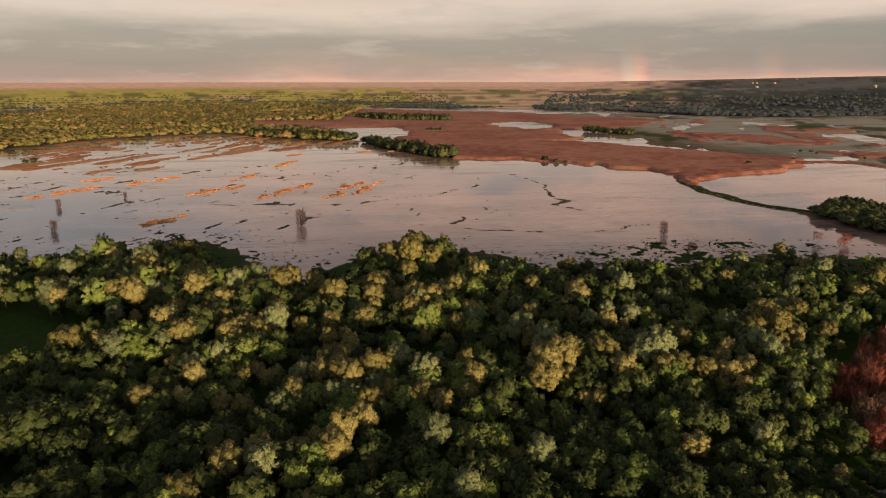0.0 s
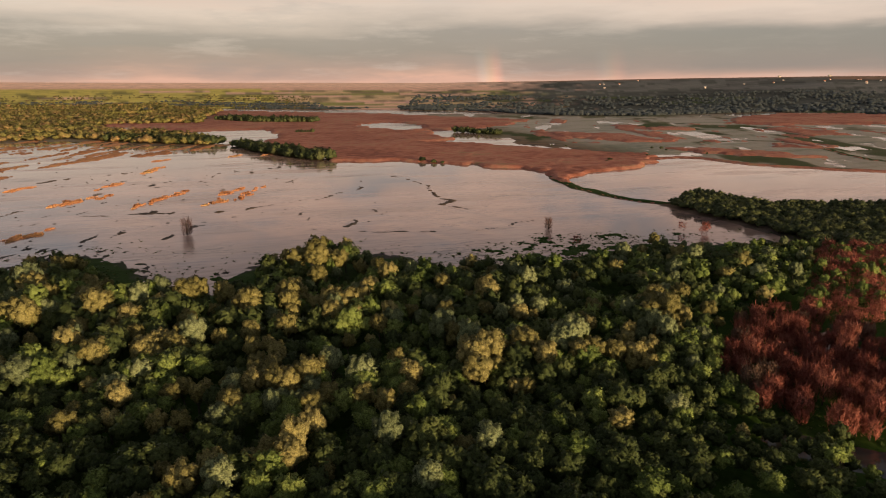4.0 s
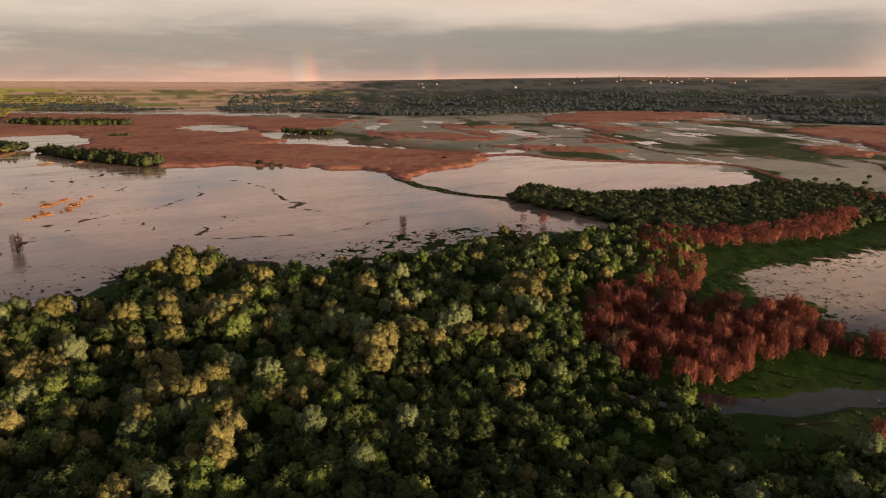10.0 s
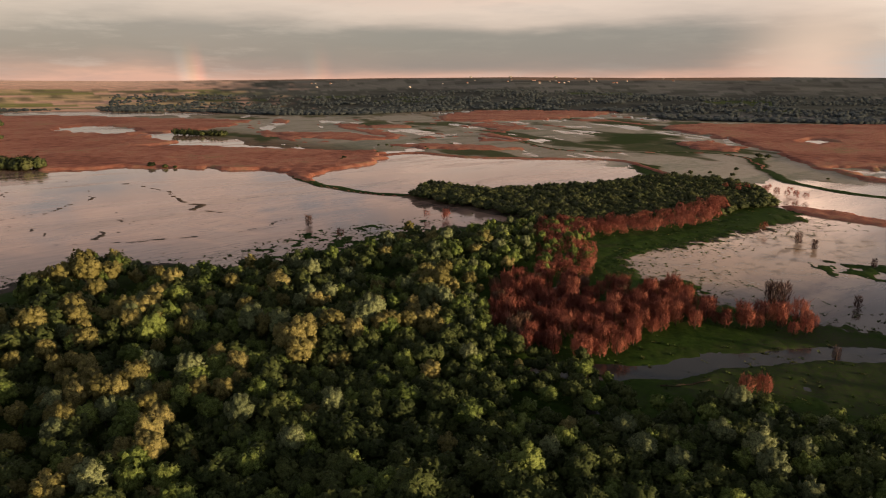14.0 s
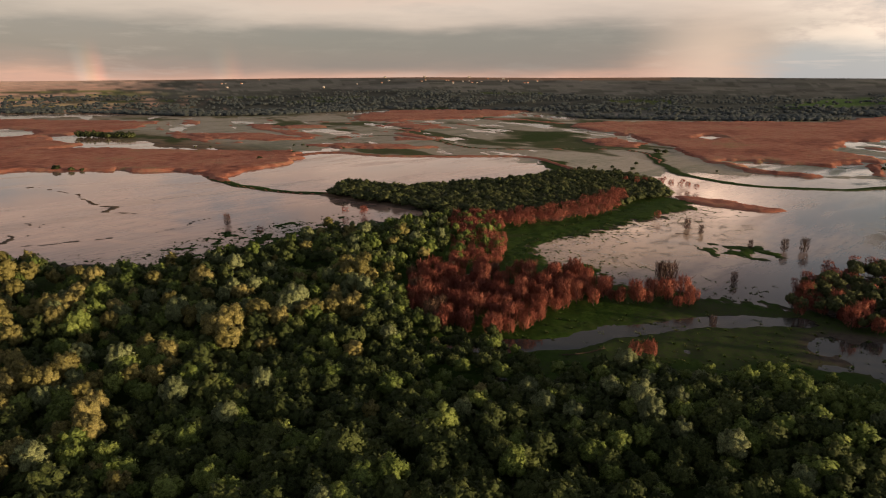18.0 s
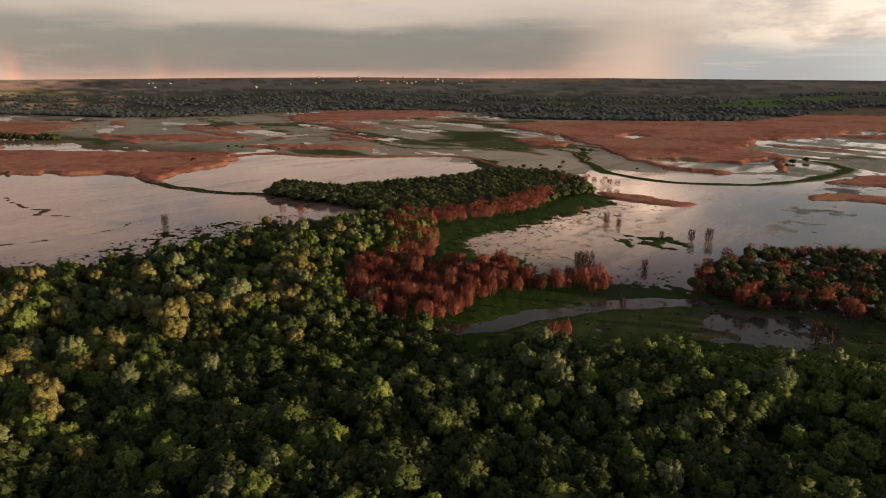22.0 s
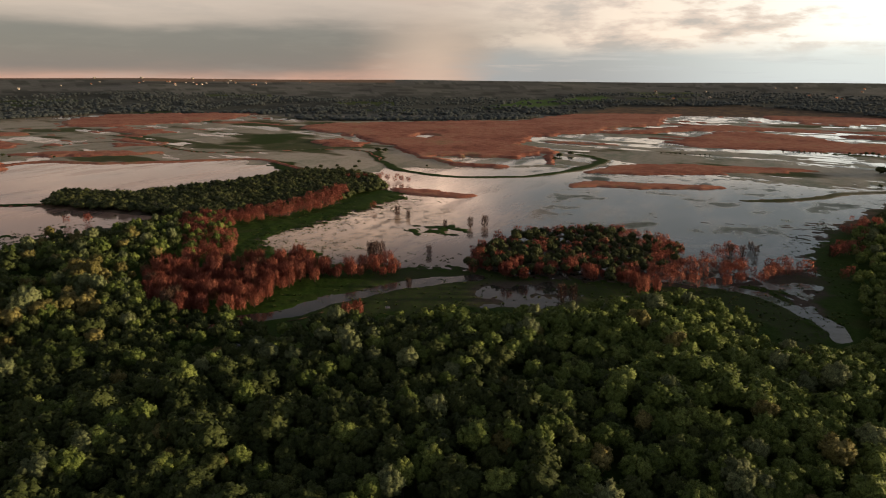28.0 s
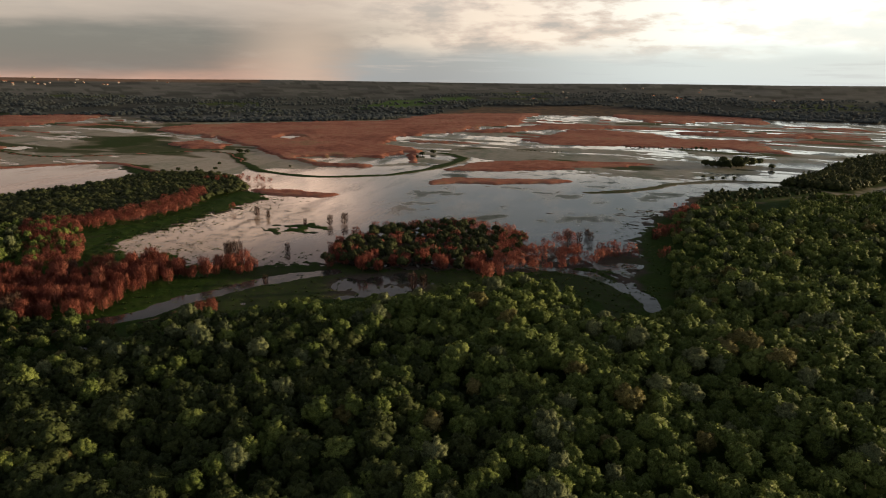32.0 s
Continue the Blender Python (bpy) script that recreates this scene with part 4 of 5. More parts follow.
def place(template, spots, tall, wide, turn, tone=None):
    """Copies of one template, turned and sized, as joined arrays."""
    v, f = template[:2]
    c, s = np.cos(turn)[:, None], np.sin(turn)[:, None]
    x = (v[None, :, 0] * c - v[None, :, 1] * s) * wide[:, None] + spots[:, 0:1]
    y = (v[None, :, 0] * s + v[None, :, 1] * c) * wide[:, None] + spots[:, 1:2]
    z = v[None, :, 2] * tall[:, None] + spots[:, 2:3]
    out = np.stack([x, y, z], -1).reshape(-1, 3)
    faces = (f[None] + (np.arange(len(spots)) * len(v))[:, None, None]).reshape(-1, 3)
    soft = None
    if len(template) > 2:
        m = template[2]
        soft = np.stack([m[None, :, 0] * c - m[None, :, 1] * s, m[None, :, 0] * s + m[None, :, 1] * c, np.repeat(m[None, :, 2], len(spots), 0)], -1).reshape(-1, 3)
    return out, faces, np.repeat(tone if tone is not None else np.zeros(len(spots)), len(v)), soft


def grove(name, pieces, mat, flat=True):
    """One mesh of many placed trees, with each tree's own tone."""
    soft = np.concatenate([p[3] for p in pieces]) if pieces[0][3] is not None else None
    data = mesh_of(name, *join([p[:2] for p in pieces]), mat, flat, soft)
    layer(data, "tone", "FLOAT", np.concatenate([p[2] for p in pieces]))
    return data


def ground_at(x, y):
    """Height of the ground sheet below a place."""
    b = (np.degrees(np.arctan2(x - OX, y - OY)) + 36) % 360 - 36
    i = np.clip(np.searchsorted(bearing, b), 0, len(bearing) - 1)
    j = np.clip(np.searchsorted(rings, np.hypot(x - OX, y - OY)), 0, len(rings) - 1)
    return height[j, i]


def scatter(x0, x1, y0, y1, gap, seed):
    g = np.random.default_rng(seed)
    xs, ys = np.meshgrid(np.arange(x0, x1, gap), np.arange(y0, y1, gap * 0.87))
    xs[1::2] += gap / 2
    return (xs + g.uniform(-0.38, 0.38, xs.shape) * gap).ravel(), (ys + g.uniform(-0.38, 0.38, ys.shape) * gap).ravel(), g


def seen_side(x, y, lo=-37, hi=120):
    b = np.degrees(np.arctan2(x - OX, y - OY))
    return (b > lo) & (b < hi)


KINDS = {
    "poplar_tree": (M_YELLOW, dict(radius=2.5, base=3.0, top=9.6, lobes=12, upright=0.12), "poplar with a rounded crown coloured in sunlit yellow-green"),
    "willow_tree": (M_GREEN, dict(radius=2.7, base=2.4, top=8.4, lobes=12, upright=0.0), "willow with a dense dark green rounded crown"),
    "spring_tree": (M_SPRING, dict(radius=2.5, base=2.8, top=9.0, lobes=12, upright=0.05), "broadleaf tree with an olive-green crown"),
    "silver_poplar": (M_SILVER, dict(radius=2.5, base=3.0, top=10.2, lobes=12, upright=0.2), "silver poplar with a pale grey-green crown"),
}
NEAR = {k: [(crown(100 + 7 * n + 31 * i, 600, 0.31, **{**shape, "lobes": 18, "fine": True}), trunk(200 + n)) for n in range(4)] for i, (k, (_, shape, _)) in enumerate(KINDS.items())}
MIDDLE = {k: [crown(300 + 7 * n + 31 * i, 225, 0.46, **{**shape, "lobes": 13}) for n in range(3)] for i, (k, (_, shape, _)) in enumerate(KINDS.items())}
LOW = {k: [crown(400 + 7 * n + 31 * i, 90, 0.70, **{**shape, "lobes": 9}) for n in range(3)] for i, (k, (_, shape, _)) in enumerate(KINDS.items())}

FAR_LOW = [crown(460 + n, 60, 0.75, radius=2.6, base=1.5, top=8.6, lobes=8) for n in range(3)]

# poplars coloured yellow as if sunlit, and pale poplars, stand in groups
YELLOW_GROUPS = [(-53, 234), (-15, 245), (13, 255), (10, 212), (35, 198), (63, 230), (74, 223), (17, 179), (34, 178), (48, 175), (-2, 170), (18, 136),
                 (26, 141), (34, 147), (34, 134), (88, 170), (98, 173), (124, 170), (152, 182), (71, 160), (81, 168), (45, 232), (74, 275), (57, 285), (155, 204), (206, 255)]
SILVER_GROUPS = [(24, 207), (44, 171), (72, 214), (97, 224), (145, 180), (126, 173), (136, 69), (32, 147), (28, 136), (130, 58), (122, 76),
                 (96, -45), (72, 15), (144, -86), (188, -127), (95, -18), (208, -16), (160, 17)]

x, y, g = scatter(-180, 560, -330, 360, 5.1, 5)
ok = ((inside(FOREST, x, y, 20) > 1.5) | (inside(WOOD_EDGE, x, y, 20) > 0) | (np.hypot(x - 122, y - 104) < 20) | ((inside(REDWOOD, x, y, 20) > -15) & (y > 108) & (x < 225) & ((inside(MEADOW, x, y, 20) < 4) | ((x < 162) & (y > 126))))) & seen_side(x, y) & (np.hypot(x - OX, y - OY) > 96) & ((inside(REDWOOD, x, y, 20) < -1) | (inside(WOOD_EDGE, x, y, 20) > 0))
ok &= (inside(CLEARING, x, y, 20) < 0) & (inside(GLADE_A, x, y, 20) < 0) & (inside(GLADE_B, x, y, 20) < 0)
ok &= fractal(x, y, 14.0, 81, 2) > 0.23
ok &= ~((np.hypot(x - OX, y - OY) > 330) & (g.random(len(x)) < 0.25))
x, y = x[ok], y[ok]
near_yellow = np.min([(x - a) ** 2 + (y - b) ** 2 for a, b in YELLOW_GROUPS], 0)
near_silver = np.min([(x - a) ** 2 + (y - b) ** 2 for a, b in SILVER_GROUPS], 0)
r1, r2 = g.random(len(x)), g.random(len(x))
# sunlit part of the wood: yellow and silver crowns put the sun into colour
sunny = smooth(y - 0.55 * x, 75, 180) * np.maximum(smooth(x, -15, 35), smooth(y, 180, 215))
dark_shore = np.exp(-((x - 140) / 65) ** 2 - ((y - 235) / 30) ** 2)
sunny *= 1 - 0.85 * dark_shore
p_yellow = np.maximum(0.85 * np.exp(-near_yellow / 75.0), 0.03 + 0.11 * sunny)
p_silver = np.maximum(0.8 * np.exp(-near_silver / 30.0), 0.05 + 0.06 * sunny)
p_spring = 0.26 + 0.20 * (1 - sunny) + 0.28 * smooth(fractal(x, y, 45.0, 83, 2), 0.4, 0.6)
# part of the wood in cloud shade: darker willows stand in for it
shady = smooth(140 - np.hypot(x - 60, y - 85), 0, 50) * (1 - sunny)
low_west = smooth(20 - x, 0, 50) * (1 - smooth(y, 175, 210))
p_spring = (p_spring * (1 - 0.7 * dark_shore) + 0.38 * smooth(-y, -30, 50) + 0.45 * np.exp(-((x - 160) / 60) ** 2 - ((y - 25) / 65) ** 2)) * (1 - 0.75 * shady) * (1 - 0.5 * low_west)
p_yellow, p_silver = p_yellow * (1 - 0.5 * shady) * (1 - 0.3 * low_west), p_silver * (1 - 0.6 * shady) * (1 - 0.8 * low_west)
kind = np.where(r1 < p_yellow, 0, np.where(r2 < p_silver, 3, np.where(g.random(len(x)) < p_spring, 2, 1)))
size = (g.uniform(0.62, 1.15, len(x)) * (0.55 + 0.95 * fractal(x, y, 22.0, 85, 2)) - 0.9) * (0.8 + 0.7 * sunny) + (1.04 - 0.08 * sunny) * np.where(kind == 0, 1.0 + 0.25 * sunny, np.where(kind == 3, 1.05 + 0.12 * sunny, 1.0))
size *= 0.70 + 0.30 * smooth(inside(FOREST, x, y), 0, 20)
size *= 1 - 0.22 * smooth(x, 215, 260) * smooth(-y, 40, 80)
slim = g.uniform(0.90, 1.18, len(x)) * (1.22 - 0.08 * sunny)
turn = g.uniform(0, 6.283, len(x))
tone = g.random(len(x))
spots = np.stack([x, y, ground_at(x, y) - 0.1], -1)
reach = np.hypot(x - 10, y - 10)
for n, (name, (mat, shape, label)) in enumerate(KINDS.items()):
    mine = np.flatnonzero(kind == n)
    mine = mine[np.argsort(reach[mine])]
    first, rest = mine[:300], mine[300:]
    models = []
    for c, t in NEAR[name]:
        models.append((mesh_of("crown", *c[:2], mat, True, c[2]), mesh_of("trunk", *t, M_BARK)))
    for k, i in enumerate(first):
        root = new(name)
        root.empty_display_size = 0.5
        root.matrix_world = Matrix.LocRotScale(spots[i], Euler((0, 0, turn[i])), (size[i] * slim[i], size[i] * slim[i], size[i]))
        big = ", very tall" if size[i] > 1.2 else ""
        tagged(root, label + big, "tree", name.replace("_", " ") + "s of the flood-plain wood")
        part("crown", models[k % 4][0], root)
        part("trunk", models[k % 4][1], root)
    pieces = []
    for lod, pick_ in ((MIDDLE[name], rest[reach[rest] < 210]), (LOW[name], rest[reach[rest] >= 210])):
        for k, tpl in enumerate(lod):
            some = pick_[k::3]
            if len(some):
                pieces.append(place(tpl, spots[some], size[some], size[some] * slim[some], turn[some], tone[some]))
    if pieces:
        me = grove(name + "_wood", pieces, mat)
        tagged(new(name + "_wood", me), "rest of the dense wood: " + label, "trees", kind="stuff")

# the wood goes on below and behind the flight, plainer
x, y, g = scatter(-230, 110, -230, 130, 6.6, 15)
far_out = np.hypot(x - OX, y - OY)
ok = (inside(FOREST, x, y, 20) > 0) & ((far_out < 95) | (~seen_side(x, y) & (far_out < 165)))
x, y = x[ok], y[ok]
s_ = g.uniform(0.75, 1.15, len(x))
at = np.stack([x, y, ground_at(x, y) - 0.1], -1)
pieces = [place(tpl, at[k::3], s_[k::3], s_[k::3] * 1.3, g.uniform(0, 6.28, len(s_[k::3])), g.random(len(s_[k::3]))) for k, tpl in enumerate(FAR_LOW)]
me = grove("willow_wood_below", pieces, M_GREEN)
tagged(new("willow_wood_below", me), "dense dark green wood of the flood plain", "trees", kind="stuff")

# ---------------------------------------------------------------- grass tussocks of shore, flats and meadow
def tussock(seed):
    g = np.random.default_rng(seed)
    n = 14
    a = g.uniform(0, 6.283, n)
    foot = np.stack([np.cos(a), np.sin(a), 0 * a], -1) * g.uniform(0, 0.5, (n, 1))
    tip = foot * g.uniform(1.4, 2.6, (n, 1)) + np.stack([0 * a, 0 * a, g.uniform(0.35, 0.9, n)], -1)
    side = np.stack([-np.sin(a), np.cos(a), 0 * a], -1) * 0.26
    return np.stack([foot - side, foot + side, tip], 1).reshape(-1, 3), np.arange(3 * n).reshape(-1, 3)


x, y, g = scatter(-170, 470, -110, 400, 2.4, 25)
df = inside(FOREST, x, y, 80)
dm = inside(MEADOW, x, y, 40)
odds = 0.45 * smooth(df, -60, -2) * (df < 1) * smooth(fractal(x, y, 16, 95, 3), 0.42, 0.58) + 0.5 * smooth(inside(SHORE_GRASS, x, y, 40), -12, 6) + 0.10 * (dm > 0) * (df < 0) + 0.6 * smooth(dm, -36, -3) * (dm <= 0) * (x > 235) * (y > 80)
z = ground_at(x, y)
ok = (g.random(len(x)) < odds) & (z > -0.6) & seen_side(x, y)
x, y, z = x[ok], y[ok], z[ok]
s_ = g.uniform(0.6, 1.5, len(x))
at = np.stack([x, y, np.maximum(z, -0.1) - 0.05], -1)
pieces = [place(tussock(50 + k), at[k::3], s_[k::3] * 0.4, s_[k::3] * 1.25, g.uniform(0, 6.28, len(s_[k::3])), g.random(len(s_[k::3]))) for k in range(3)]
me = grove("grass_tussocks", pieces, M_TUSSOCK)
tagged(new("grass_tussocks", me), "green grass tussocks on the wet shore and meadow", "grass", kind="stuff")

# ---------------------------------------------------------------- red budding trees
def budding(seed, count, size, fine, top):
    """A hazy round crown of budding shoots over fine upright twigs."""
    a = crown(seed, count, size, radius=2.6, base=1.5, top=top - 0.4, lobes=10, upright=0.3)
    b = twigs(seed + 1, fine, 2.5, 0.8, top, 0.045)
    keep = a[1][:, 0] < 3 * count                       # no solid cores: the haze stays open
    return (*join([(a[0][:3 * count], a[1][keep]), b[:2]]), np.concatenate([a[2][:3 * count], b[2]]))


RED = [(budding(500 + 9 * n, 560, 0.25, 480, 6.2 + 0.6 * n), trunk(520 + n, 5.4, 0.18, 3)) for n in range(4)]
RED_LOW = [budding(540 + 9 * n, 110, 0.5, 120, 6.6) for n in range(3)]
spots_red = []
for poly, gap, drop, seed in ((REDWOOD, 4.1, 0.10, 1), (REDROW, 4.9, 0.28, 2), (STRIPRED, 4.6, 0.12, 3), (THICKET, 4.8, 0.30, 4), (THICKET_S, 4.8, 0.25, 5), (THICKET_E, 5.0, 0.2, 6), (SPARSE, 7.0, 0.45, 7), (EDGE_RED, 7.0, 0.45, 8)):
    p = np.array(poly)
    x, y, g = scatter(*np.array([p.min(0), p.max(0)]).T.ravel(), gap, 600 + seed)
    ok = (inside(poly, x, y, 20) > 0) & (inside(WOOD_EDGE, x, y, 20) < 0) & (g.random(len(x)) > drop) & (along(CHANNEL, x, y) > 8)
    spots_red += [(a + g.normal(0, 1.3), b + g.normal(0, 1.3), g.uniform(0.62, 1.15), g.uniform(0, 6.28), g.random()) for a, b, rim in zip(x[ok], y[ok], inside(poly, x[ok], y[ok])) if (poly is not THICKET or rim < 12 or g.random() < 0.35) and (poly is not REDWOOD or b < 192 or g.random() < 0.5) and waves(np.array(a / 9), np.array(b / 9), 5) > 0.16]
for a, b in ((351, -97), (356, -99), (346, -96), (404, -108), (398, -104), (410, -112), (425, -122), (300, -93), (294, -90), (418, -118), (360, -102), (486, 235), (485, 227), (487, 221), (488, 215), (487, 208), (504, 242), (505, 227), (496, 232), (495, 218), (253, 308), (250, 321), (258, 312), (262, 318), (183, 307), (174, 82), (171, 85), (184, 133), (486, 256), (480, 262), (476, 250), (489, 250), (494, 240), (366, 177)):
    spots_red.append((a, b, 0.9, a % 6, 0.5))
spots_red = np.array(sorted(spots_red, key=lambda s: math.hypot(s[0] - 120, s[1] - 60)))
zred = ground_at(spots_red[:, 0], spots_red[:, 1]) - 0.1
red_models = [(mesh_of("crown", *c[:2], M_RED, True, c[2]), mesh_of("trunk", *t, M_DEADWOOD)) for c, t in RED]
pale_models = [(mesh_of("crown", *c[:2], M_PALE, True, c[2]), t) for (c, _), (_, t) in zip(RED, red_models)]
for k, (a, b, s, t, q) in enumerate(spots_red[:300]):
    pale = math.hypot(a - 295, b - 258) < 24 or (q < 0.12 and b > 150) or math.hypot(a - 150, b - 150) < 6
    root = new("bare_willow" if pale else "red_willow")
    root.empty_display_size = 0.5
    root.matrix_world = Matrix.LocRotScale((a, b, zred[k]), Euler((0, 0, t)), (s, s, s))
    if pale:
        tagged(root, "leafless willow with pale brown upright twigs", "tree", "bare willows among the red ones")
    else:
        tagged(root, "budding willow with rust-red twigs and a thin dark stem", "tree", "red willows by the wet meadow")
    part("crown", (pale_models if pale else red_models)[k % 4][0], root)
    part("trunk", red_models[k % 4][1], root)
rest = np.arange(300, len(spots_red))
if len(rest):
    S = spots_red[rest]
    pieces = [place(tpl, np.c_[S[k::3, :2], zred[rest][k::3]], S[k::3, 2], S[k::3, 2], S[k::3, 3], S[k::3, 4]) for k, tpl in enumerate(RED_LOW)]
    me = grove("red_willow_thicket", pieces, M_RED)
    tagged(new("red_willow_thicket", me), "rust-red thicket of budding willows at the wood's edge", "bushes", kind="stuff")

# ---------------------------------------------------------------- woods farther off
def wood(name, label, mat, lods, poly, gap, seed, scale=1.0, keep=None, fat=1.0):
    p = np.array(poly, float)
    x, y, g = scatter(p[:, 0].min(), p[:, 0].max(), p[:, 1].min(), p[:, 1].max(), gap, seed)
    ok = inside(poly, x, y, 20) > 0
    if keep is not None:
        ok &= keep(x, y, g)
    x, y = x[ok], y[ok]
    s = scale * g.uniform(0.7, 1.2, len(x)) * (0.8 + 0.4 * fractal(x, y, gap * 6, seed, 2))
    t, q = g.uniform(0, 6.283, len(x)), g.random(len(x))
    at = np.stack([x, y, ground_at(x, y) - 0.2], -1)
    pieces = [place(tpl, at[k::len(lods)], s[k::len(lods)], s[k::len(lods)] * fat, t[k::len(lods)], q[k::len(lods)]) for k, tpl in enumerate(lods)]
    data = grove(name, pieces, mat)
    return tagged(new(name, data), label, "trees", kind="stuff")


not_red = lambda x, y, g: inside(STRIPRED, x, y, 20) < 2  # noqa: E731
wood("island_wood", "dark green wood on the bank behind the pond", M_DUSK, [crown(480 + n, 56, 0.8, radius=3.1, base=0.6, top=7.4, lobes=6) for n in range(3)], STRIP, 5.2, 701, 0.62, not_red, 1.9)
wood("thicket_green", "low dark green shrubs among red willows in the flooded meadow", M_DUSK, MIDDLE["willow_tree"], THICKET, 5.0, 702, 0.72, lambda x, y, g: g.random(len(x)) < np.where(inside(THICKET, x, y) > 8, 0.85, 0.35), 1.35)


wood("mixed_edge_wood", "green trees mixed among red willows at the wood's edge", M_SPRING, MIDDLE["spring_tree"], REDWOOD, 5.0, 703, 0.8, lambda x, y, g: (y > 190) & (g.random(len(x)) < 0.55))


BELT_CROWNS = [crown(470 + n, 44, 0.9, radius=2.9, base=-0.6, top=7.6, lobes=7) for n in range(3)]
wood("eastern_bank_wood", "dark trees along a low bank at the edge of the flood", M_DUSK, BELT_CROWNS, EAST_WOOD, 6.0, 704, 1.1, None, 1.4)
wood("eastern_scrub", "low dusky scrub at the wood's wet edge", M_DUSK, BELT_CROWNS, EAST_SCRUB, 5.5, 705, 0.45, lambda x, y, g: g.random(len(x)) < 0.75, 1.4)


def belt(points, wide):
    """The outline of a strip along a line."""
    p = np.array(points, float)
    d = np.gradient(p, axis=0)
    n = np.stack([-d[:, 1], d[:, 0]], -1) / np.linalg.norm(d, axis=1, keepdims=True)
    return np.concatenate([p + n * wide / 2, (p - n * wide / 2)[::-1]])


for n, (line, wide, s) in enumerate((([(-144, 1065), (-81, 1019), (0, 954)], 34, 1.1), ([(28, 930), (60, 829), (95, 757), (114, 719)], 26, 1.0),
                                     ([(-4, 1571), (69, 1456), (175, 1407)], 40, 1.2), ([(349, 1055), (395, 975)], 24, 0.8), ([(113, 1121), (140, 1117)], 16, 0.7))):
    wood("tree_belt", "belt of dark green trees between reeds and open water", M_DUSK, BELT_CROWNS, belt(line, wide), 6.5, 710 + n, s * 1.25, None, 1.5)
FAR_CLUMPS = []
for n in range(4):
    gg = np.random.default_rng(800 + n)
    v = BALL1[0] * (1 + gg.normal(0, 0.16, (len(BALL1[0]), 1))) * (4.2, 4.2, 4.0) + (0, 0, 4.2)
    up_ = BALL1[0] * 0.35 + (0, 0, 1)
    FAR_CLUMPS.append((v, BALL1[1], up_ / np.linalg.norm(up_, axis=1, keepdims=True)))
WEST_CROWNS = [crown(820 + n, 14, 2.2, radius=5.0, base=0.5, top=9.0, lobes=4) for n in range(4)]
wood("west_wood", "broad mixed wood of spring-green and rusty crowns beyond the lake", M_WEST, WEST_CROWNS, WESTWOOD, 17.0, 721, 0.95,
     lambda x, y, g: seen_side(x, y, -34, 20) & (fractal(x, y, 120, 91, 3) > 0.36), 2.0)


def far_band(name, label, mat, lo, hi, depth, gap, seed, scale, thin=0.0):
    """Clumps of trees behind the foot of the far woods, nearest rows closest together."""
    g = np.random.default_rng(seed)
    b = g.uniform(lo, hi, int((hi - lo) * 6000 / gap))
    r = np.interp(b, *np.array(WOOD_FOOT).T) + depth * g.random(len(b)) ** 1.6
    x, y = r * np.sin(np.radians(b)), r * np.cos(np.radians(b))
    ok = fractal(x, y, 110, seed, 3) > 0.41 + thin * (r - r.min()) / depth
    x, y = x[ok], y[ok]
    s = scale * g.uniform(0.45, 1.2, len(x))
    t, q = g.uniform(0, 6.283, len(x)), g.random(len(x))
    at = np.stack([x, y, ground_at(x, y) - 0.3], -1)
    pieces = [place(tpl, at[k::4], s[k::4] * 0.95, s[k::4] * 1.5, t[k::4], q[k::4]) for k, tpl in enumerate(FAR_CLUMPS)]
    data = grove(name, pieces, mat, flat=False)
    tagged(new(name, data), label, "trees", kind="stuff")


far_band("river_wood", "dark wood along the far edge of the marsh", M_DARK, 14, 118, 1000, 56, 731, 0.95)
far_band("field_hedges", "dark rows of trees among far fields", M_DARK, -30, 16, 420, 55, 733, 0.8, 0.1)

far_band("western_groves", "groves of spring-green and rusty trees among ripe fields", M_WEST, -31, 6, 800, 80, 735, 0.7, 0.06)

# ---------------------------------------------------------------- bare trees standing in the water
def snag(seed, tall):
    g = np.random.default_rng(seed)
    pieces = [limb((0, 0, -0.6), (0.1, 0, tall * 0.45), 0.34, 0.24), limb((0.1, 0, tall * 0.45), (0, 0.1, tall * 0.8), 0.24, 0.07)]
    for k in range(9):
        a, h = k * 2.4 + g.uniform(0, 0.6), g.uniform(0.3, 0.8) * tall
        e = np.array([math.cos(a) * tall * 0.2, math.sin(a) * tall * 0.2, h + tall * g.uniform(0.15, 0.3)])
        pieces.append(limb((0.08, 0, h), e, 0.13, 0.05, 3))
        pieces.append(limb(e * (0.6, 0.6, 0.95), e + np.array([g.normal(0, 0.3), g.normal(0, 0.3), tall * 0.14]), 0.05, 0.02, 3))
    return join(pieces)


SNAG = [mesh_of("trunk", *snag(900 + n, 7.0), M_DEADWOOD) for n in range(3)]
SPRAY = [mesh_of("twig_spray", *twigs(910 + n, 460, 2.2, -0.1, 7.4, 0.045)[:2], M_TWIG) for n in range(3)]
SNAGS = [(3, 392, 1.3), (-157, 468, 0.8), (-126, 393, 0.9), (-85, 350, 1.0), (-129, 504, 0.6), (187, 348, 0.95), (355, 154, 0.9), (249, 115, 1.25), (254, 119, 1.1), (256, 115, 1.15),
         (338, 98, 0.9), (344, 91, 1.0), (333, 112, 0.6), (350, 144, 0.7), (324, -44, 1.0), (326, -50, 0.9), (331, -56, 0.8), (342, -54, 0.7), (340, -91, 1.0),
         (221, 17, 1.0), (223, 13, 0.9), (214, 80, 0.6), (270, 95, 0.7)]
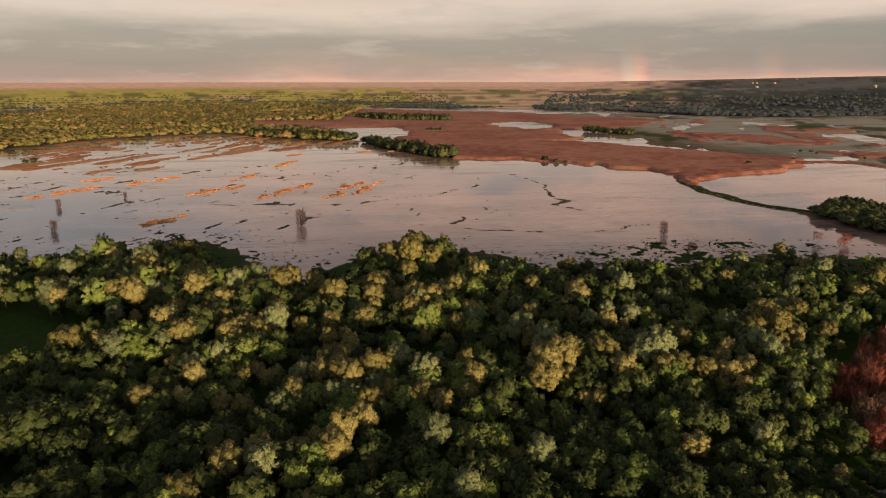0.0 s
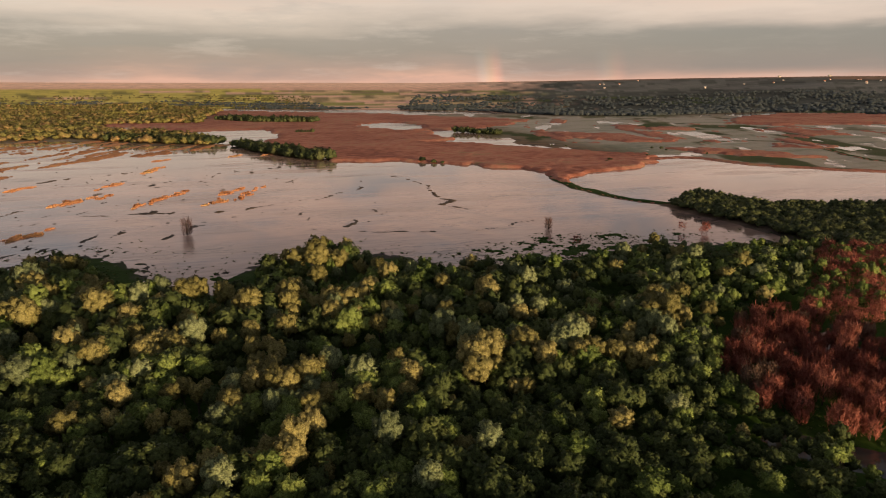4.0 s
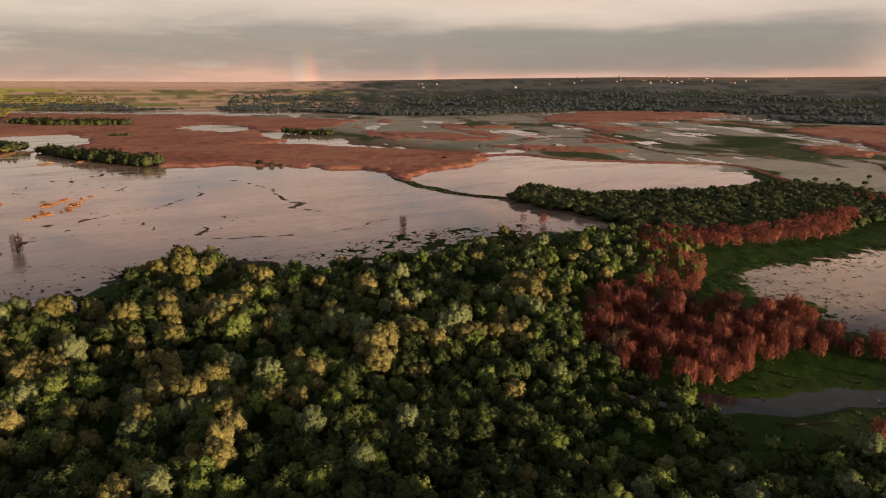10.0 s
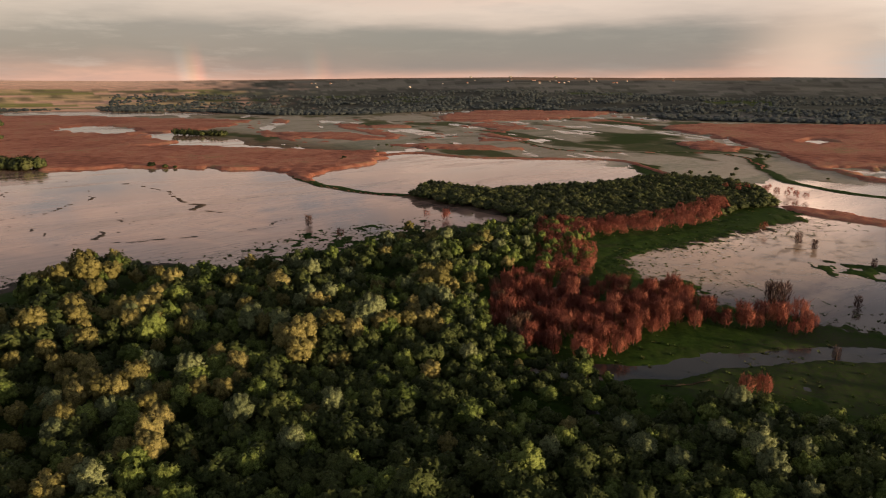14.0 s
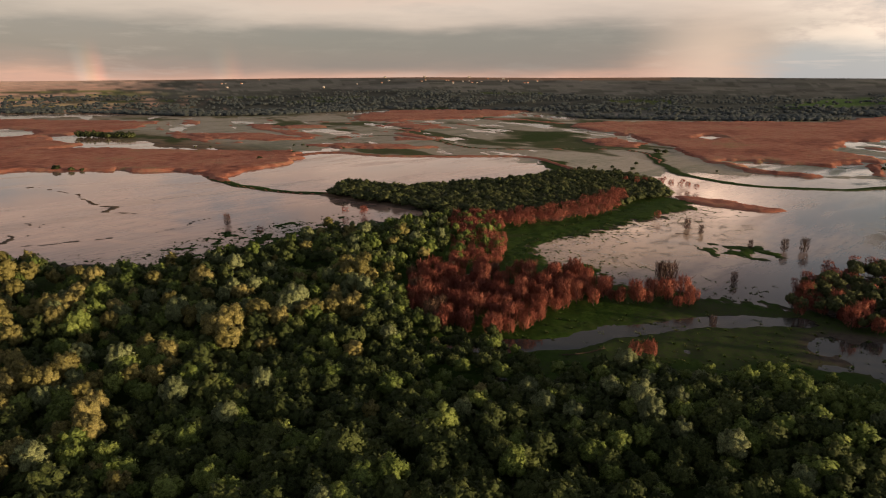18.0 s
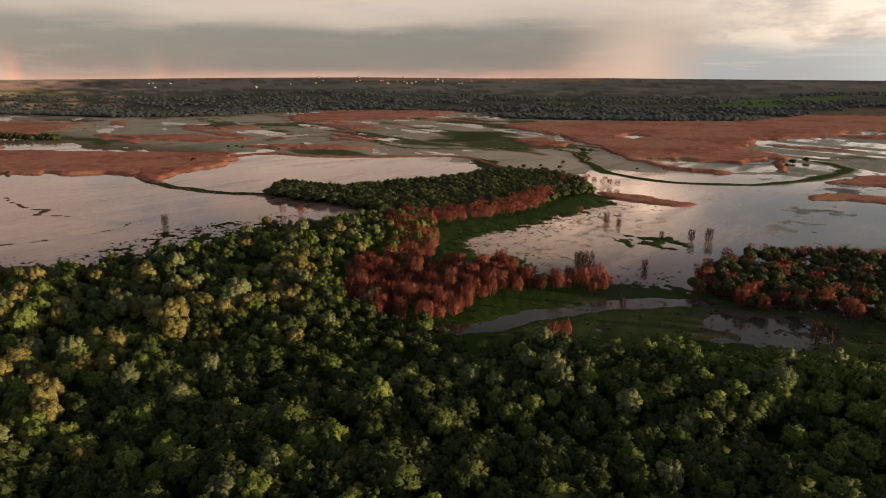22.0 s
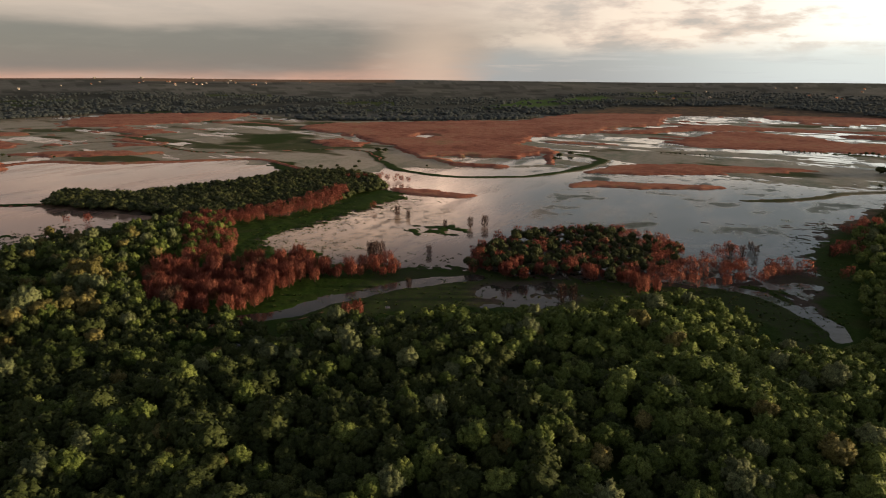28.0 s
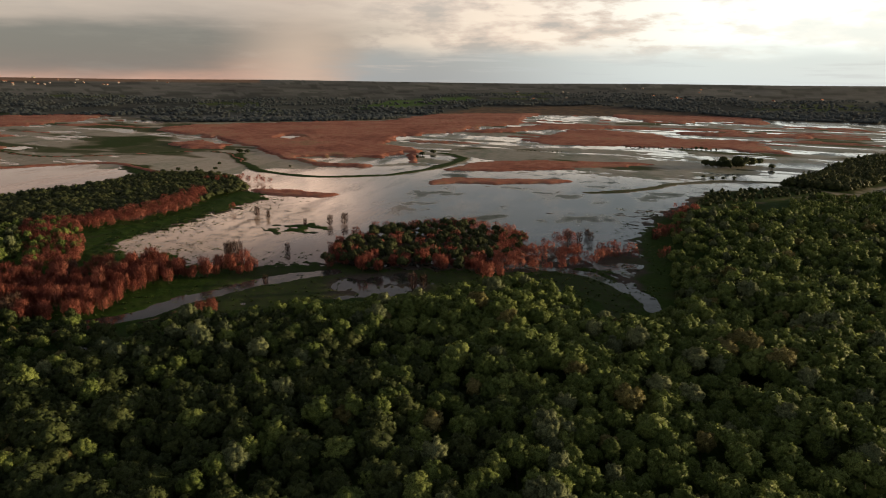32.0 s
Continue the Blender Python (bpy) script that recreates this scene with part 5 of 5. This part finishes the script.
for k, (a, b, s) in enumerate(SNAGS):
    root = new("bare_tree")
    root.matrix_world = Matrix.LocRotScale((a, b, min(float(ground_at(np.array([a]), np.array([b]))[0]), 0.3)), Euler((0, 0, k * 1.3)), (s, s, s))
    tagged(root, "bare dark tree with reddish twigs standing in shallow water", "tree", "bare trees in the water")
    part("trunk", SNAG[k % 3], root)
    part("twig_spray", SPRAY[k % 3], root, "fine reddish twigs")

# round green bushes on the reed beds and islets
BUSH = [mesh_of("leaves", *c[:2], M_DUSK, True, c[2]) for c in (crown(920 + n, 260, 0.8, radius=3.2, base=0.3, top=5.6, lobes=7) for n in range(2))]
STEM = mesh_of("stems", *trunk(930, 3.0, 0.15, 5), M_BARK)
BUSHES = [(202, 677, 1.5), (209, 662, 1.1), (216, 655, 0.8), (374, 617, 1.1), (264, 738, 0.6), (-304, 745, 1.4), (-309, 740, 1.2), (739, -217, 1.6), (731, -194, 1.3), (719, -203, 1.4),
          (755, -236, 1.2), (725, -178, 1.1), (744, -225, 1.5), (728, -208, 1.7), (366, 609, 0.8), (545, 330, 0.9), (560, 300, 0.9), (600, 318, 0.8), (708, 352, 1.5), (715, 346, 1.2)]
BUSHES += [(770, 130, 1.4), (430, 640, 0.9), (530, 337, 0.8), (561, 321, 0.7), (533, 281, 0.8), (600, 240, 0.5), (746, 138, 1.3), (714, 136, 0.9), (487, 704, 0.9), (480, 712, 0.7), (483, 688, 0.6),
          (510, 657, 0.7), (503, 644, 0.6), (514, 674, 0.7), (404, 776, 0.5), (392, 790, 0.5), (724, -175, 1.2), (712, -181, 1.2), (710, -188, 1.3), (708, -195, 1.4), (715, -210, 1.4), (742, -225, 1.2), (758, -199, 1.3), (774, -216, 1.1),
          (624, -159, 0.8), (614, -165, 0.9), (617, -175, 0.8), (624, -186, 0.7), (712, -238, 0.9)]
BUSHES += [(830 + 3 * math.sin(7 * n), 34 - 5.5 * n, 0.42 + 0.15 * math.sin(5 * n)) for n in range(11)] + [(925 + 3 * math.sin(7 * n), -104 - 6 * n, 0.45 + 0.15 * math.sin(5 * n)) for n in range(8)]
BUSHES += [(918 + 3 * math.sin(7 * n), -176 - 6 * n, 0.5 + 0.2 * math.sin(5 * n)) for n in range(8)]
for k, (a, b, s) in enumerate(BUSHES):
    root = new("bush")
    root.matrix_world = Matrix.LocRotScale((a, b, max(float(ground_at(np.array([a]), np.array([b]))[0]), -0.1)), Euler((0, 0, k * 2.1)), (s * 0.85, s * 0.85, s * 0.55) if a < 690 or b > -170 else (s * 1.2, s * 1.2, s * 0.95))
    tagged(root, "round green bush on a reedy bank by the water", "bush", "lone bushes of the marsh")
    part("leaves", BUSH[k % 2], root)
    part("stems", STEM, root)

# ---------------------------------------------------------------- reed islets in the lake
def islet(seed, count=260):
    g = np.random.default_rng(seed)
    r, a = np.sqrt(g.random(count)), g.uniform(0, 6.283, count)
    edge = 1 + 0.3 * np.sin(3 * a + seed) + 0.2 * np.sin(7 * a)
    foot = np.stack([np.cos(a) * r * edge, np.sin(a) * r * edge, np.full(count, -0.2)], -1)
    tip = foot + np.stack([g.normal(0, 0.07, count), g.normal(0, 0.07, count), g.uniform(0.7, 1.4, count)], -1)
    s = np.stack([np.cos(a * 7), np.sin(a * 7), 0 * a], -1) * 0.09
    v = np.stack([foot - s, foot + s, tip], 1).reshape(-1, 3)
    m = BALL1[0] * (1.05, 1.05, 0.75) * (1 + g.normal(0, 0.12, (len(BALL1[0]), 1)))
    return join([(v, np.arange(3 * count).reshape(-1, 3)), (m, BALL1[1])])


ISLET = [mesh_of("reed_islet", *islet(940 + n), M_GOLD_REED) for n in range(4)]
ISLETS = [(-187, 524), (-174, 549), (-189, 597), (-146, 574), (-131, 595), (-86, 510), (-75, 527), (-64, 533), (-68, 596), (-25, 520), (-14, 540), (-31, 502), (22, 535), (28, 507),
          (13, 496), (39, 541), (-52, 671), (-48, 694), (-79, 410), (-74, 417), (-50, 774), (22, 792), (60, 800)]
for k, (a, b) in enumerate(ISLETS):
    g = np.random.default_rng(960 + k)
    for j in range(6):
        s = g.uniform(0.8, 2.4)
        ob = new("reed_islet", ISLET[(k + j) % 4])
        q = g.normal(0, 9)
        ob.matrix_world = Matrix.LocRotScale((a + 0.35 * q + g.normal(0, 2.0), b + 0.94 * q + g.normal(0, 2.0), 0), Euler((0, 0, radians(69) + g.normal(0, 0.3))), (s * 2.6, s, 0.8))
        tagged(ob, "small islet of orange dry reed in the lake", "reeds", "reed islets of the lake")

# ---------------------------------------------------------------- fallen wood on the wet meadow
def log(seed):
    g = np.random.default_rng(seed)
    pieces = [limb((-3, 0, 0.15), (3, 0.3, 0.3), 0.2, 0.1)]
    for k in range(6):
        a = g.uniform(-2.5, 2.8)
        pieces.append(limb((a, 0, 0.2), (a + g.uniform(-0.5, 1.2), g.uniform(-1.4, 1.4), g.uniform(0.3, 1.3)), 0.07, 0.02, 4))
    return join(pieces)


LOG = [mesh_of("fallen_log", *log(970 + n), M_DEADWOOD) for n in range(3)]
for k, (a, b, t) in enumerate(((164, 98, 0.6), (160, 100, 0.9), (169, 96, 0.4), (231, 115, 1.9), (343, 147, 0.7), (341, 151, 1.2), (228, 119, 0.2))):
    ob = new("fallen_log", LOG[k % 3])
    ob.matrix_world = Matrix.LocRotScale((a, b, max(0.0, float(ground_at(np.array([a]), np.array([b]))[0]))), Euler((0, 0, -t)), (0.9, 0.9, 0.9))
    tagged(ob, "fallen dark log with broken branches on wet ground", "log", "fallen logs of the meadow")

# ---------------------------------------------------------------- houses far off
def house(x, y, wide, deep, tall, turn, roof):
    z = float(ground_at(np.array([x]), np.array([y]))[0])
    root = new("house")
    root.matrix_world = Matrix.LocRotScale((x, y, z - 0.5), Euler((0, 0, turn)), None)
    tagged(root, "small pale rendered house with a pitched roof on the far slope", "house", "houses of the far village")
    a, b = wide / 2, deep / 2
    v = np.array([(-a, -b, 0), (a, -b, 0), (a, b, 0), (-a, b, 0), (-a, -b, tall), (a, -b, tall), (a, b, tall), (-a, b, tall), (-a, 0, tall * 1.6), (a, 0, tall * 1.6)])
    part("wall", mesh_of("wall", v, [(0, 1, 5), (0, 5, 4), (1, 2, 6), (1, 6, 5), (2, 3, 7), (2, 7, 6), (3, 0, 4), (3, 4, 7), (5, 6, 9), (7, 4, 8)], M_WALL), root)
    e = 0.6
    r = np.array([(-a - e, -b - e, tall - 0.2), (a + e, -b - e, tall - 0.2), (a + e, 0, tall * 1.6 + 0.2), (-a - e, 0, tall * 1.6 + 0.2), (a + e, b + e, tall - 0.2), (-a - e, b + e, tall - 0.2)])
    r = np.concatenate([r, r + (0, 0, 0.35)])
    part("roof", mesh_of("roof", r, [(0, 1, 2, 3), (3, 2, 4, 5), (6, 7, 8, 9), (9, 8, 10, 11), (0, 1, 7, 6), (4, 5, 11, 10), (1, 2, 8, 7), (2, 4, 10, 8), (0, 3, 9, 6), (3, 5, 11, 9)], roof), root)
    for k in (-0.5, 0, 0.5):
        w = np.array([(k * wide - 0.8, -b - 0.06, tall * 0.35), (k * wide * 0.9 + 0.8, -b - 0.06, tall * 0.35), (k * wide * 0.9 + 0.8, -b - 0.06, tall * 0.75), (k * wide * 0.9 - 0.8, -b - 0.06, tall * 0.75)])
        w[0, 0] = k * wide * 0.9 - 0.8
        part("window", mesh_of("window", np.concatenate([w * (0.85, 1, 1), w * (0.85, 1, 1) + (0, 0.12, 0)]), [(0, 1, 2, 3), (0, 4, 5, 1), (2, 6, 7, 3), (1, 5, 6, 2), (0, 3, 7, 4)], M_GLASS), root)


g = np.random.default_rng(79)
for k in range(34):
    b, r = (g.normal(50, 4.5), g.uniform(3500, 4300)) if k < 20 else (g.uniform(84, 108), g.uniform(2500, 3700))
    house(r * math.sin(radians(b)), r * math.cos(radians(b)), g.uniform(6, 9), g.uniform(5, 7), g.uniform(2.6, 3.6), radians(-b) + g.uniform(-0.7, 0.7), (M_ROOF, M_SLATE)[k % 2])
g = np.random.default_rng(77)
for b, r, w in ((41.5, 4600, 15), (44.7, 4640, 18), (48.3, 4640, 18), (36.6, 3300, 10)):
    house(r * math.sin(radians(b)), r * math.cos(radians(b)), w, 9, 5.5, radians(-b), M_SLATE)
for k in range(16):
    b, r = (g.uniform(27, 52), g.uniform(3300, 4500)) if k < 11 else (g.uniform(82, 112), g.uniform(2300, 3600))
    house(r * math.sin(radians(b)), r * math.cos(radians(b)), g.uniform(7, 10), g.uniform(6, 8), g.uniform(2.8, 3.8), radians(-b) + g.uniform(-0.7, 0.7), (M_ROOF, M_SLATE)[k % 2])
for k in range(3):
    b, r = g.uniform(-27, -16), g.uniform(2350, 3000)
    house(r * math.sin(radians(b)), r * math.cos(radians(b)), g.uniform(8, 13), 8, 4, radians(-b) + g.uniform(-0.7, 0.7), (M_ROOF, M_SLATE)[k % 2])
